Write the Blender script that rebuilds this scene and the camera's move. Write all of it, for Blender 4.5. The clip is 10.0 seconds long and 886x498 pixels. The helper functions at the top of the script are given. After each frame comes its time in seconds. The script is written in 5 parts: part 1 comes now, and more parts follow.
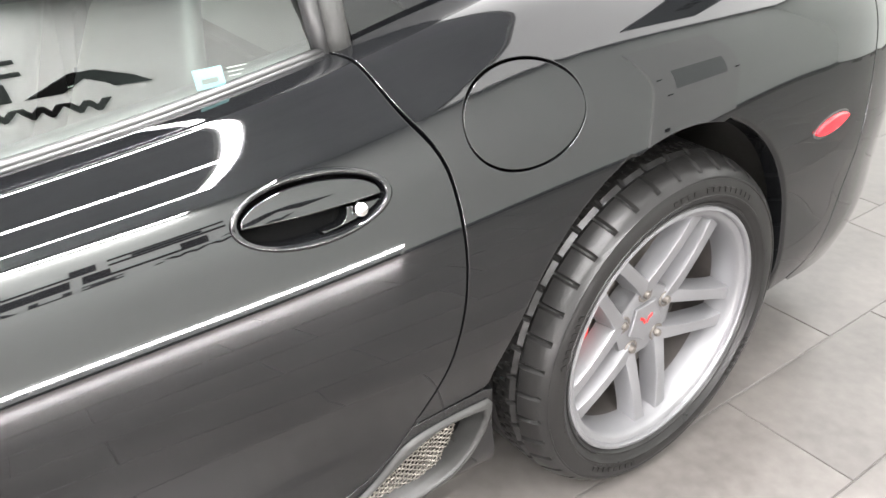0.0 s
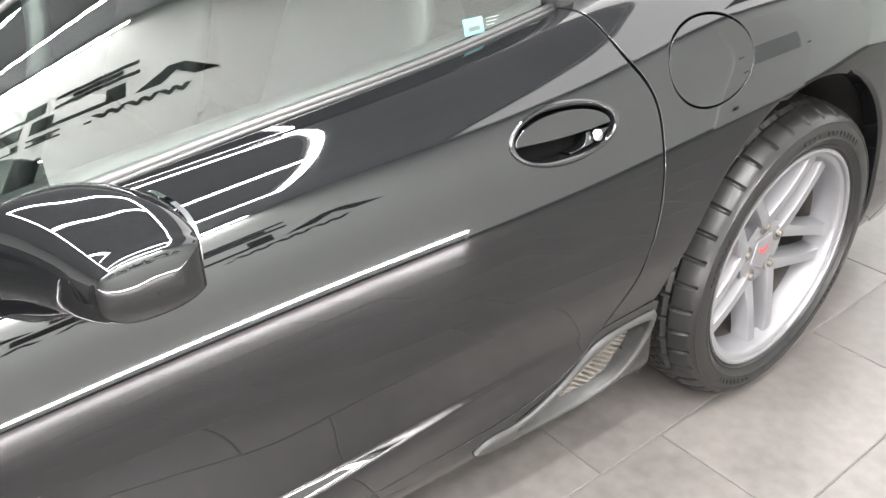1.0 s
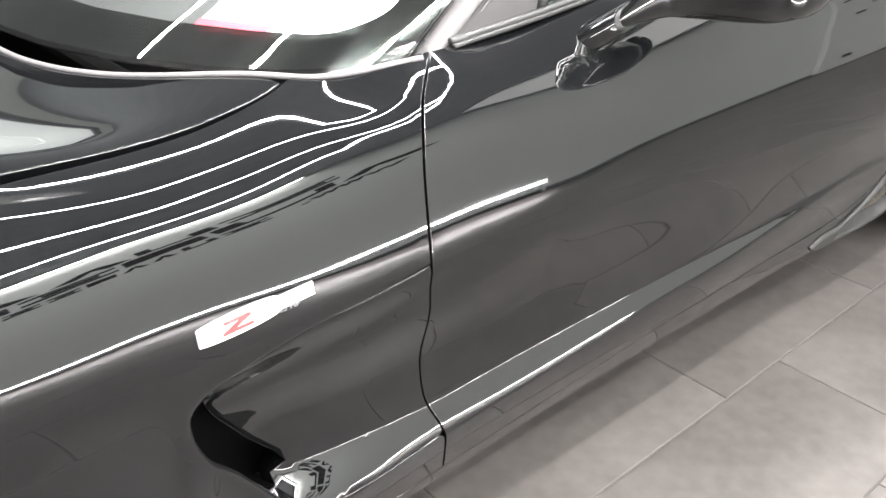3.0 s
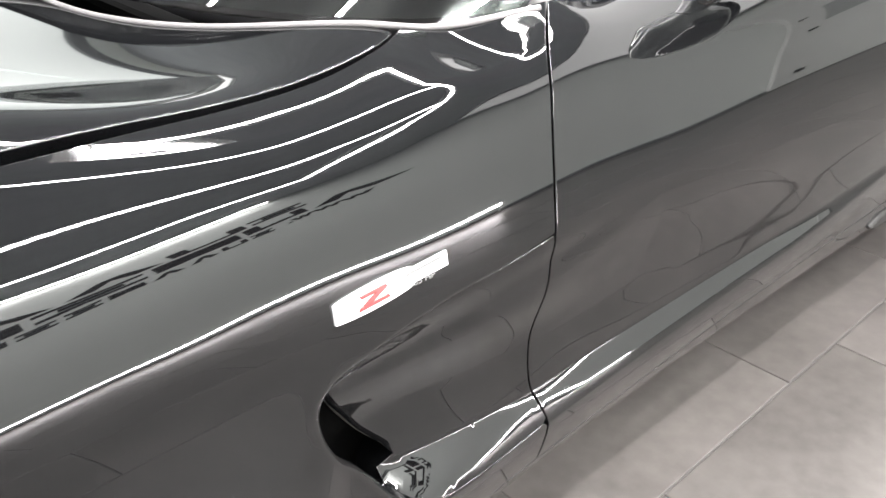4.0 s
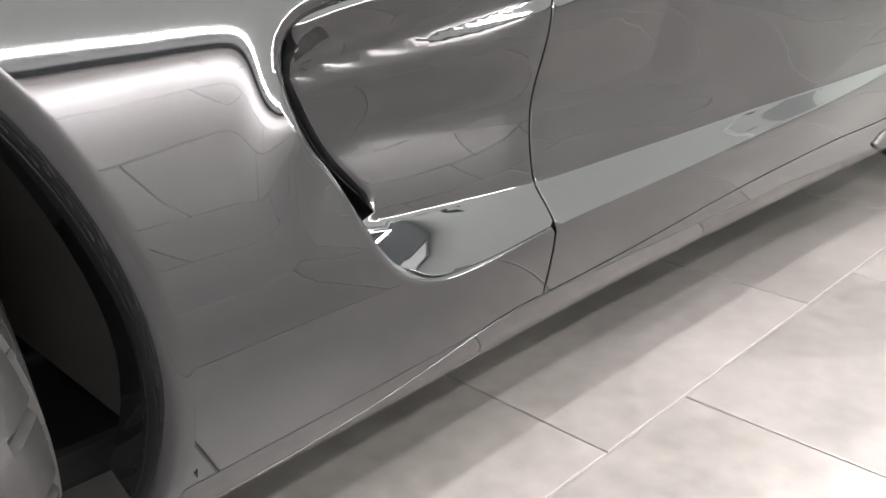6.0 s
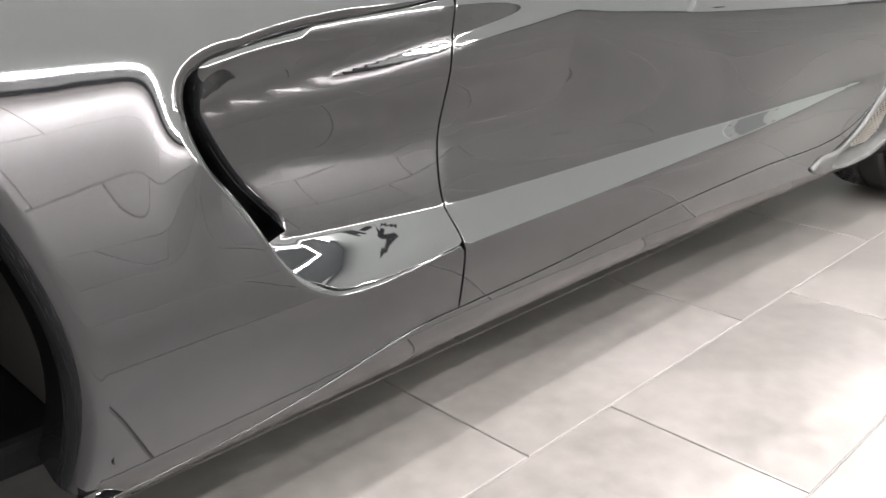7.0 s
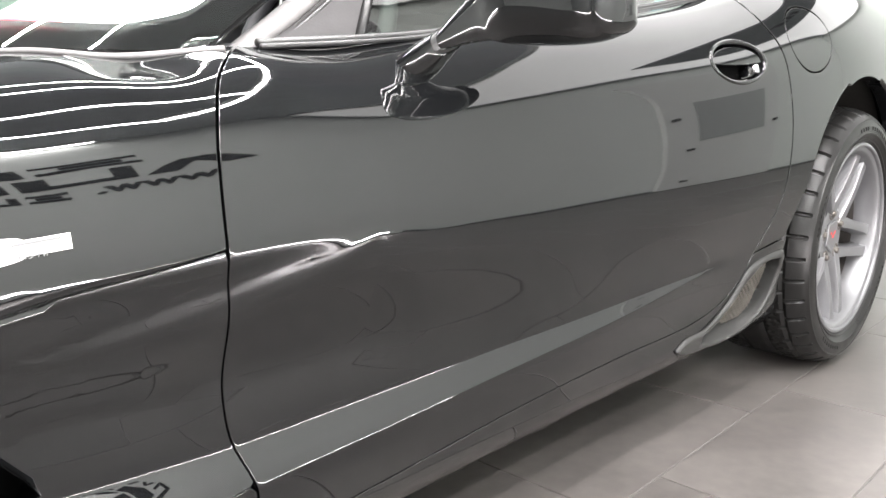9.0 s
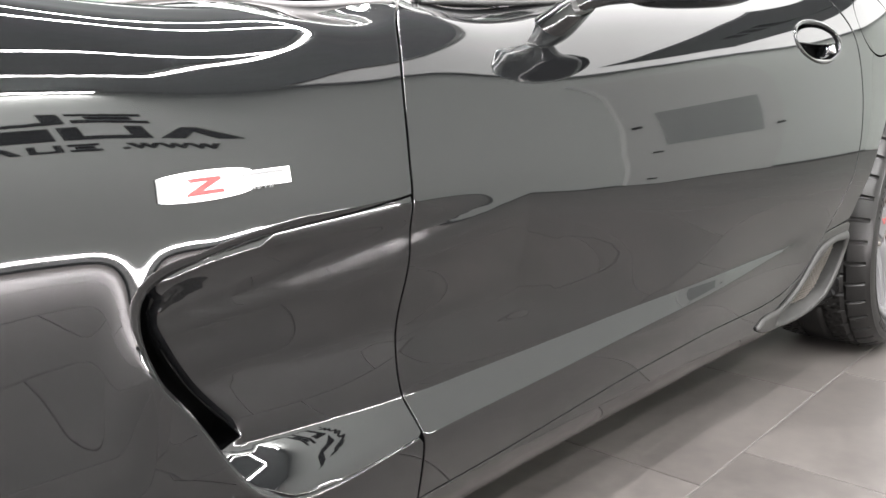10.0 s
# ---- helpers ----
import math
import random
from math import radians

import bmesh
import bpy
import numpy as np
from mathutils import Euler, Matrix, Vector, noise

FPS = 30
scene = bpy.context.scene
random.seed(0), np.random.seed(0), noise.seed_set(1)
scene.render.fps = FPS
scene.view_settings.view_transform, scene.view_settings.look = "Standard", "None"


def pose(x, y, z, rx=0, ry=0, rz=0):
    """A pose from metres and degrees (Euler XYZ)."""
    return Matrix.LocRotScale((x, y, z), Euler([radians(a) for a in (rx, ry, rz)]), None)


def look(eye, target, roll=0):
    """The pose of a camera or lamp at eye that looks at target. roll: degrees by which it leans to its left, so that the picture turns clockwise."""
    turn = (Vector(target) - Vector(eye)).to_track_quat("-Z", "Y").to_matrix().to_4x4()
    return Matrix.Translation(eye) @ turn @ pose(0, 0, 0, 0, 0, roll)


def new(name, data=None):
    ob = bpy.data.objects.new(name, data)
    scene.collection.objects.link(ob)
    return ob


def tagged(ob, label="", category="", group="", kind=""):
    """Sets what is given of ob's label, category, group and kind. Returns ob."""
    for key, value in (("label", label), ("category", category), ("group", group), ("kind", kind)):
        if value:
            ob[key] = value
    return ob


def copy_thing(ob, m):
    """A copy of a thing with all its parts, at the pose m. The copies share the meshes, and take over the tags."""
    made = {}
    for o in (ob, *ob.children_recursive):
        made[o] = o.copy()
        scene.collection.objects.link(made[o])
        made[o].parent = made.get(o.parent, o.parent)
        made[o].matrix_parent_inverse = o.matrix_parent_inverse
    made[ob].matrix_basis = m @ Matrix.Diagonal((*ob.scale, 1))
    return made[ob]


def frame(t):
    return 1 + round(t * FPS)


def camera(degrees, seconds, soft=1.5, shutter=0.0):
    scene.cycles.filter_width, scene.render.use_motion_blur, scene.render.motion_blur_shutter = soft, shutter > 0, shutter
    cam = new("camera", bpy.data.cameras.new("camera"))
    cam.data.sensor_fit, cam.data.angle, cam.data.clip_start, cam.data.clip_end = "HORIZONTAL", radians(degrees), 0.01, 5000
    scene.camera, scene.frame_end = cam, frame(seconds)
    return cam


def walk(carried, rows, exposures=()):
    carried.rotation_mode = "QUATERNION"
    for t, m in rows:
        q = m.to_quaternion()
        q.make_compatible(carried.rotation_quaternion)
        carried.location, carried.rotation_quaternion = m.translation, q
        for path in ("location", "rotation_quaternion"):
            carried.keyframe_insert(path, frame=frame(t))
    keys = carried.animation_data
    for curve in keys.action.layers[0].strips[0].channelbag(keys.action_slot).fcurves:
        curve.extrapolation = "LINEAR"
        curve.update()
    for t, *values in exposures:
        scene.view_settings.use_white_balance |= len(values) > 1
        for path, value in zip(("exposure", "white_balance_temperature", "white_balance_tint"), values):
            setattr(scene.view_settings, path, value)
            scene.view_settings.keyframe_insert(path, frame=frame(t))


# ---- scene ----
cam = camera(53.8, 10.0)
PATH = [
    (0, (-1.12, -1.694, 1.24), (-0.05, -0.323, 0.252), 0.5),
    (0.5, (-1.337, -1.67, 1.256), (-0.257, -0.317, 0.254), 0.6),
    (1, (-1.555, -1.66, 1.253), (-0.439, -0.337, 0.25), 1.1),
    (1.5, (-1.787, -1.662, 1.255), (-0.643, -0.364, 0.252), 1.7),
    (2, (-2.016, -1.672, 1.247), (-0.906, -0.354, 0.232), 0.9),
    (2.5, (-2.246, -1.644, 1.198), (-1.142, -0.317, 0.189), 0.5),
    (3, (-2.374, -1.542, 1.104), (-1.242, -0.225, 0.112), -0.3),
    (4.5, (-2.469, -1.359, 0.979), (-1.241, -0.131, -0.014), 0.8),
    (5, (-2.486, -1.367, 0.851), (-1.213, -0.146, -0.094), 0.4),
    (5.5, (-2.49, -1.376, 0.697), (-1.161, -0.107, -0.094), -0.2),
    (6.8, (-2.474, -1.474, 0.623), (-1.15, -0.153, -0.085), -0.2),
    (7, (-2.472, -1.514, 0.671), (-1.146, -0.191, -0.028), -0.1),
    (7.5, (-2.436, -1.568, 0.738), (-1.087, -0.239, 0.094), 0.0),
    (8, (-2.391, -1.616, 0.769), (-1.018, -0.257, 0.251), -0.0),
    (8.5, (-2.336, -1.643, 0.793), (-0.954, -0.276, 0.322), -0.1),
    (9, (-2.313, -1.625, 0.799), (-0.877, -0.305, 0.355), 0.1),
    (9.5, (-2.381, -1.559, 0.768), (-0.911, -0.271, 0.344), 0.2),
    (10, (-2.465, -1.488, 0.732), (-0.992, -0.198, 0.319), 0.2),
]
EXPOSURES = [(0.0, 0.65), (1.0, 0.65), (2.0, 0.5), (2.5, 0.22), (4.5, 0.15), (5.0, 0.42), (5.5, 0.84), (7.0, 1.0), (7.5, 0.98), (8.0, 0.7), (8.5, 0.32), (9.0, 0.15), (10.0, 0.15)]
walk(cam, [(t, look(eye, target, roll)) for t, eye, target, roll in PATH], EXPOSURES)

# ---------- room size, light ----------
WALL_S, WALL_N, WALL_W, WALL_E, CEIL = -3.1, 4.6, -7.0, 5.2, 2.5

world = bpy.data.worlds.new("world")
world.use_nodes = True
world.node_tree.nodes["Background"].inputs[0].default_value = (0.75, 0.85, 1.0, 1)
world.node_tree.nodes["Background"].inputs[1].default_value = 0.05
scene.world = world

LED_Z = CEIL - 0.05
# ceiling strips: a ladder of four long strips closed by two cross strips, and one along the wall; centre x, centre y, length along x, length along y
RAIL_E, RAIL_W = -0.46, -2.6
STRIPS = [((RAIL_E + RAIL_W) / 2, y, RAIL_E - RAIL_W - 0.05, 0.045) for y in (-2.35, -1.53, -0.32, 0.5)]
STRIPS += [(x, -0.925, 0.045, 2.895) for x in (RAIL_E, RAIL_W)] + [(-2.7, WALL_S + 0.075, 4.5, 0.045)]
# a wide glowing field added to light the room's rear half, and a light line along the foot of the lettered wall
GLOW = (2.82, 0.75, 4.56, 7.4)
BASE_LED = (-2.6, WALL_S + 0.03, 6.0, 0.02)
for cx, cy, lx, ly in STRIPS:
    lamp = bpy.data.lights.new("led_light", "AREA")
    lamp.shape, lamp.size, lamp.size_y = "RECTANGLE", lx, ly
    lamp.energy = 168.0 * lx * ly / 0.2
    lamp.color = (1.0, 0.972, 0.972)
    tagged(new("led_light", lamp), "light of a ceiling strip", "light", kind="structure").matrix_world = pose(cx, cy, LED_Z - 0.012)
# lamp added with the glowing field, not a known fixture
lamp = bpy.data.lights.new("added_ceiling_lamp", "AREA")
lamp.shape, lamp.size, lamp.size_y, lamp.energy, lamp.color = "RECTANGLE", GLOW[2], GLOW[3], 235.0, (1.0, 0.975, 0.975)
tagged(new("added_ceiling_lamp", lamp), "lamp added to brighten the rear half of the room", "light", kind="structure").matrix_world = pose(GLOW[0], GLOW[1], CEIL - 0.03)
lamp = bpy.data.lights.new("wall_base_light", "AREA")
lamp.shape, lamp.size, lamp.size_y, lamp.energy, lamp.color = "RECTANGLE", BASE_LED[2], 0.028, 155.0, (1.0, 0.935, 0.955)
tagged(new("wall_base_light", lamp), "light of the line along the wall's foot", "light", kind="structure").matrix_world = pose(BASE_LED[0], WALL_S + 0.026, 0.078, 62, 0, 0)

# ---------- materials ----------
def material(name, colour, rough=0.5, metal=0.0, coat=0.0, spec=0.5, ior=1.5, bump=0.0, scale=40.0, vary=0.0, detail=4.0, rvary=0.0, emit=0.0, spread=0.0):
    m = bpy.data.materials.new(name)
    m.use_nodes = True
    nt = m.node_tree
    b = nt.nodes["Principled BSDF"]
    b.inputs["Base Color"].default_value = (*colour, 1)
    b.inputs["Roughness"].default_value = rough
    b.inputs["Metallic"].default_value = metal
    b.inputs["Coat Weight"].default_value = coat
    b.inputs["Coat Roughness"].default_value = 0.02
    b.inputs["Specular IOR Level"].default_value = spec
    b.inputs["IOR"].default_value = ior
    if emit:
        b.inputs["Emission Color"].default_value = (*colour, 1)
        b.inputs["Emission Strength"].default_value = emit
    if vary or bump or rvary or spread:
        geo = nt.nodes.new("ShaderNodeTexCoord")
        fine = nt.nodes.new("ShaderNodeTexNoise")
        fine.inputs["Scale"].default_value, fine.inputs["Detail"].default_value = scale, detail
        nt.links.new(geo.outputs["Object"], fine.inputs["Vector"])
        broad = nt.nodes.new("ShaderNodeTexNoise")
        broad.inputs["Scale"].default_value, broad.inputs["Detail"].default_value = scale * 0.13, 3.0
        nt.links.new(geo.outputs["Object"], broad.inputs["Vector"])
        add = nt.nodes.new("ShaderNodeMath")
        add.operation = "MULTIPLY_ADD"
        add.inputs[1].default_value = 0.6
        nt.links.new(broad.outputs[0], add.inputs[0])
        half = nt.nodes.new("ShaderNodeMath")
        half.operation = "MULTIPLY"
        half.inputs[1].default_value = 0.4
        nt.links.new(fine.outputs[0], half.inputs[0])
        nt.links.new(half.outputs[0], add.inputs[2])
        if vary or spread:
            hsv = nt.nodes.new("ShaderNodeHueSaturation")
            hsv.inputs["Color"].default_value = (*colour, 1)
            rng = nt.nodes.new("ShaderNodeMapRange")
            rng.inputs["From Min"].default_value, rng.inputs["From Max"].default_value = 0.3, 0.7
            rng.inputs["To Min"].default_value, rng.inputs["To Max"].default_value = 1 - vary, 1 + vary
            nt.links.new(add.outputs[0], rng.inputs["Value"])
            if spread:
                info = nt.nodes.new("ShaderNodeObjectInfo")
                r2 = nt.nodes.new("ShaderNodeMapRange")
                r2.inputs["To Min"].default_value, r2.inputs["To Max"].default_value = 1 - spread, 1 + spread
                nt.links.new(info.outputs["Random"], r2.inputs["Value"])
                mul = nt.nodes.new("ShaderNodeMath")
                mul.operation = "MULTIPLY"
                nt.links.new(rng.outputs[0], mul.inputs[0])
                nt.links.new(r2.outputs[0], mul.inputs[1])
                nt.links.new(mul.outputs[0], hsv.inputs["Value"])
            else:
                nt.links.new(rng.outputs[0], hsv.inputs["Value"])
            nt.links.new(hsv.outputs[0], b.inputs["Base Color"])
        if rvary:
            rr = nt.nodes.new("ShaderNodeMapRange")
            rr.inputs["From Min"].default_value, rr.inputs["From Max"].default_value = 0.3, 0.7
            rr.inputs["To Min"].default_value, rr.inputs["To Max"].default_value = max(rough - rvary, 0.01), rough + rvary
            nt.links.new(add.outputs[0], rr.inputs["Value"])
            nt.links.new(rr.outputs[0], b.inputs["Roughness"])
        if bump:
            bp = nt.nodes.new("ShaderNodeBump")
            bp.inputs["Strength"].default_value, bp.inputs["Distance"].default_value = 0.6, bump
            nt.links.new(fine.outputs[0], bp.inputs["Height"])
            nt.links.new(bp.outputs[0], b.inputs["Normal"])
    return m


PAINT = material("black_paint", (0.0032, 0.0034, 0.0037), 0.05, coat=1.0, spec=0.03, bump=0.00002, scale=55.0, vary=0.15)
# underbody black, also the painted deep shade of scoop, handle recess and duct
INNER = material("underbody_and_shade_black", (0.003, 0.003, 0.003), 0.85, spec=0.03, vary=0.2)
RUBBER = material("tyre_rubber", (0.008, 0.0078, 0.0075), 0.34, spec=0.24, bump=0.0002, scale=190.0, vary=0.2, rvary=0.07)
SEAL = material("window_rubber", (0.02, 0.02, 0.02), 0.35, spec=0.5, vary=0.2, scale=60.0)
TRIM = material("grey_pillar_trim", (0.135, 0.13, 0.13), 0.55, spec=0.25, bump=0.0002, scale=300.0, vary=0.1)
PANELGREY = material("matt_grey_panel", (0.043, 0.0415, 0.042), 0.65, spec=0.12, bump=0.0002, scale=300.0, vary=0.08)
PLASTIC = material("satin_black_plastic", (0.024, 0.024, 0.023), 0.48, spec=0.25, bump=0.0002, scale=220.0, vary=0.2)
ALLOY = material("silver_wheel_paint", (0.165, 0.165, 0.17), 0.42, metal=0.65, coat=0.2, vary=0.06, scale=30.0, rvary=0.05)
STEEL = material("brushed_steel", (0.45, 0.44, 0.43), 0.35, metal=0.95, vary=0.15, scale=80.0, rvary=0.1)
CHROME = material("chrome", (0.75, 0.75, 0.76), 0.08, metal=1.0, vary=0.05)
CAST = material("dark_cast_metal", (0.10, 0.09, 0.08), 0.6, metal=0.6, vary=0.3, scale=60.0, bump=0.0004)
# brake dust and the shade behind the spokes, both put into the colour
DUSTSHADE = material("dusty_shaded_metal", (0.035, 0.031, 0.028), 0.6, metal=0.4, vary=0.3, scale=60.0, bump=0.0004)
RED = material("red_caliper_paint", (0.55, 0.02, 0.015), 0.35, coat=0.3, vary=0.15)
LENS = material("red_lens_plastic", (0.72, 0.012, 0.02), 0.15, coat=0.4, vary=0.15, scale=90.0)
SILVER = material("silver_badge", (0.80, 0.80, 0.80), 0.30, metal=0.35, vary=0.05)
REDINK = material("red_badge_enamel", (0.62, 0.02, 0.02), 0.3, coat=0.5, vary=0.1)
GREYINK = material("grey_badge_print", (0.12, 0.12, 0.12), 0.4, vary=0.1)
TILE = material("grey_stone_tile", (0.079, 0.0725, 0.068), 0.35, spec=0.36, bump=0.0004, scale=30.0, vary=0.32, detail=8.0, rvary=0.05, spread=0.06)
GROUT = material("dark_grout", (0.062, 0.058, 0.054), 0.85, bump=0.0006, scale=200.0, vary=0.2)
FILLER = material("smooth_joint_filler", (0.068, 0.063, 0.060), 0.28, bump=0.0003, scale=200.0, vary=0.2)
WALLPAINT = material("white_wall_paint", (0.84, 0.875, 0.84), 0.55, bump=0.0004, scale=120.0, vary=0.03)
CEILPAINT = material("charcoal_ceiling_paint", (0.47, 0.485, 0.51), 0.6, bump=0.0006, scale=60.0, vary=0.1)
INK = material("black_wall_lettering", (0.006, 0.006, 0.006), 0.7, spec=0.15, vary=0.1)
PANEL = material("white_door_panel", (0.80, 0.81, 0.79), 0.4, vary=0.03, scale=6.0)
# white door panel, emission added to brighten its mirror image in the hood
GLOWPANEL = material("glowing_door_panel", (0.86, 0.90, 0.88), 0.5, vary=0.03, scale=6.0, emit=1.3)
GREYPANEL = material("grey_door_panel", (0.42, 0.44, 0.43), 0.45, vary=0.05, scale=6.0)
PAPER = material("white_paper", (0.88, 0.88, 0.87), 0.6, vary=0.03, scale=20.0)
REDPRINT = material("red_print", (0.70, 0.02, 0.05), 0.5, vary=0.1)
LEATHER = material("black_leather", (0.025, 0.025, 0.027), 0.45, bump=0.0008, scale=180.0, vary=0.2)
DASH = material("dark_dashboard_vinyl", (0.03, 0.03, 0.032), 0.55, bump=0.0006, scale=220.0, vary=0.15)
STICKER = material("pale_blue_sticker", (0.22, 0.42, 0.48), 0.4, vary=0.35, scale=60.0)
DIFFUSER = material("led_diffuser", (1.0, 0.972, 0.972), 0.5, emit=6.0)
HOUSING = material("white_lamp_housing", (0.7, 0.7, 0.7), 0.4, vary=0.05)
MESHWIRE = material("bare_metal_mesh", (0.17, 0.157, 0.138), 0.42, metal=0.75, vary=0.15, scale=200.0)


def glass_material(name, tint, amount):
    m = bpy.data.materials.new(name)
    m.use_nodes = True
    nt = m.node_tree
    nt.nodes.remove(nt.nodes["Principled BSDF"])
    out = nt.nodes["Material Output"]
    mix, fres = nt.nodes.new("ShaderNodeMixShader"), nt.nodes.new("ShaderNodeFresnel")
    clear, gloss = nt.nodes.new("ShaderNodeBsdfTransparent"), nt.nodes.new("ShaderNodeBsdfGlossy")
    fres.inputs["IOR"].default_value = amount
    clear.inputs["Color"].default_value = (*tint, 1)
    gloss.inputs["Roughness"].default_value = 0.01
    nt.links.new(fres.outputs[0], mix.inputs[0])
    nt.links.new(clear.outputs[0], mix.inputs[1])
    nt.links.new(gloss.outputs[0], mix.inputs[2])
    nt.links.new(mix.outputs[0], out.inputs["Surface"])
    return m


GLASS = glass_material("tinted_green_glass", (0.30, 0.375, 0.33), 2.1)
SCREEN = glass_material("windscreen_glass", (0.80, 0.86, 0.82), 1.7)
MIRRORGLASS = material("mirror_glass", (0.8, 0.82, 0.82), 0.02, metal=1.0)
BASELED = material("base_led_diffuser", (1.0, 0.972, 0.972), 0.5, emit=14.0)
FRIT = material("black_glass_border", (0.004, 0.004, 0.004), 0.12, spec=0.3)
DARKBOARD = material("dark_grey_board", (0.10, 0.105, 0.11), 0.5, vary=0.05)
# white ceiling field with emission added to brighten the rear half
CEILGLOW = material("added_white_glow", (0.85, 0.85, 0.84), 0.5, emit=0.9)
LINER = material("grey_black_liner_plastic", (0.021, 0.020, 0.018), 0.55, spec=0.3, bump=0.0002, scale=90.0, vary=0.3)
CLEAR = bpy.data.materials.new("clear_inner_face")
CLEAR.use_nodes = True
CLEAR.node_tree.nodes.remove(CLEAR.node_tree.nodes["Principled BSDF"])
_t = CLEAR.node_tree.nodes.new("ShaderNodeBsdfTransparent")
CLEAR.node_tree.links.new(_t.outputs[0], CLEAR.node_tree.nodes["Material Output"].inputs["Surface"])

# ---------- mesh helpers ----------
def grown(p):
    """The drawn body brought to its true length and width: x back from the rear axle, y out, z a little."""
    x, y, z = p
    w = 0.008 + 0.014 * min(max(-x / 1.75, 0.0), 1.0)
    return Vector((x * 1.029 if x < 0 else x, y * (1 + w / 0.88), z + float(np.interp(z, [0, 0.2, 0.34, 0.5, 0.65, 0.77, 0.9, 1.2], [0, -0.005, -0.005, 0, 0.002, 0.009, 0.012, 0.014]))))


drawn = [False]


def part(name, bm, mat, parent=None, label="", smooth=True):
    if drawn[0]:
        for v in bm.verts:
            v.co = grown(v.co)
    me = bpy.data.meshes.new(name)
    bm.to_mesh(me)
    bm.free()
    me.materials.append(mat)
    if smooth:
        me.shade_smooth()
    ob = new(name, me)
    ob.parent = parent
    return tagged(ob, label) if label else ob


def thing(name, label, category, at=(0, 0, 0), group="", kind=""):
    ob = new(name)
    ob.location = at
    ob.empty_display_size = 0.1
    return tagged(ob, label, category, group, kind)


def box(bm, x0, x1, y0, y1, z0, z1, bevel=0.0, m=None):
    r = bmesh.ops.create_cube(bm, size=1.0)
    vs = r["verts"]
    for v in vs:
        v.co = Vector(((x0 + x1) / 2 + v.co.x * (x1 - x0), (y0 + y1) / 2 + v.co.y * (y1 - y0), (z0 + z1) / 2 + v.co.z * (z1 - z0)))
    if bevel:
        es = list({e for v in vs for e in v.link_edges})
        r = bmesh.ops.bevel(bm, geom=es, offset=bevel, segments=2, affect="EDGES", profile=0.5)
        vs = list({v for f in r["faces"] for v in f.verts})
    if m is not None:
        bmesh.ops.transform(bm, matrix=m, verts=vs)
    return vs


def loft(bm, rings, closed=True, cap=True):
    """Skin rings of points (all of one length) in order."""
    rows = [[bm.verts.new(p) for p in ring] for ring in rings]
    n = len(rows[0])
    for a, b in zip(rows, rows[1:]):
        for i in range(n if closed else n - 1):
            j = (i + 1) % n
            bm.faces.new((a[i], a[j], b[j], b[i]))
    if cap and closed:
        bm.faces.new(rows[0][::-1])
        bm.faces.new(rows[-1])
    bmesh.ops.recalc_face_normals(bm, faces=bm.faces)
    return rows


def tube(bm, points, radius, sides=10, flat=1.0):
    """A round bar along points; radius a number or a list."""
    pts = [Vector(p) for p in points]
    rads = radius if isinstance(radius, (list, tuple)) else [radius] * len(pts)
    rings, up = [], Vector((0, 0, 1))
    for i, p in enumerate(pts):
        d = (pts[min(i + 1, len(pts) - 1)] - pts[max(i - 1, 0)]).normalized()
        a = d.cross(up)
        a = a.normalized() if a.length > 1e-3 else d.cross(Vector((1, 0, 0))).normalized()
        b = a.cross(d)
        rings.append([p + rads[i] * (math.cos(t) * a + flat * math.sin(t) * b) for t in (2 * math.pi * k / sides for k in range(sides))])
    loft(bm, rings)


def spline_weights(knots, q):
    """Weights of a natural cubic spline's values at its knots, for places q."""
    k = np.asarray(knots, float)
    n = len(k)
    h = np.diff(k)
    A, B = np.eye(n), np.zeros((n, n))
    for i in range(1, n - 1):
        A[i, i - 1], A[i, i], A[i, i + 1] = h[i - 1], 2 * (h[i - 1] + h[i]), h[i]
        B[i, i - 1], B[i, i], B[i, i + 1] = 6 / h[i - 1], -6 / h[i - 1] - 6 / h[i], 6 / h[i]
    M = np.linalg.solve(A, B)
    q = np.clip(np.atleast_1d(np.asarray(q, float)), k[0], k[-1])
    j = np.clip(np.searchsorted(k, q) - 1, 0, n - 2)
    a, b, hh = k[j + 1] - q, q - k[j], h[j]
    W = np.zeros((len(q), n))
    r = np.arange(len(q))
    W[r, j] += a / hh
    W[r, j + 1] += b / hh
    return W + ((a**3 / hh - a * hh) / 6)[:, None] * M[j] + ((b**3 / hh - b * hh) / 6)[:, None] * M[j + 1]


def curve(pts, n):
    """A smooth open curve of n points through pts."""
    p = np.asarray(pts, float)
    d = np.r_[0, np.cumsum(np.linalg.norm(np.diff(p, axis=0), axis=1))]
    return spline_weights(d, np.linspace(0, d[-1], n)) @ p


def step(a, b, q):
    t = np.clip((q - a) / (b - a), 0, 1)
    return t * t * (3 - 2 * t)


# ---------- the car's skin: a section from sill to centre line at each x ----------
XS = [-3.5, -3.1, -2.65, -2.3, -2.05, -1.86, -1.70, -1.52, -1.3, -1.0, -0.6, -0.3, 0.0, 0.35, 0.7, 0.95]
BELT = [0.55, 0.8, 0.8850, 0.8877, 0.8823, 0.8778, 0.8732, 0.8728, 0.8763, 0.8873, 0.9098, 0.9243, 0.9302, 0.9180, 0.872, 0.76]
TOP = [0.52, 0.63, 0.7868, 0.8030, 0.7726, 0.7743, 0.7840, 0.7913, 0.8039, 0.8269, 0.8795, 0.9273, 0.9430, 0.935, 0.9, 0.87]
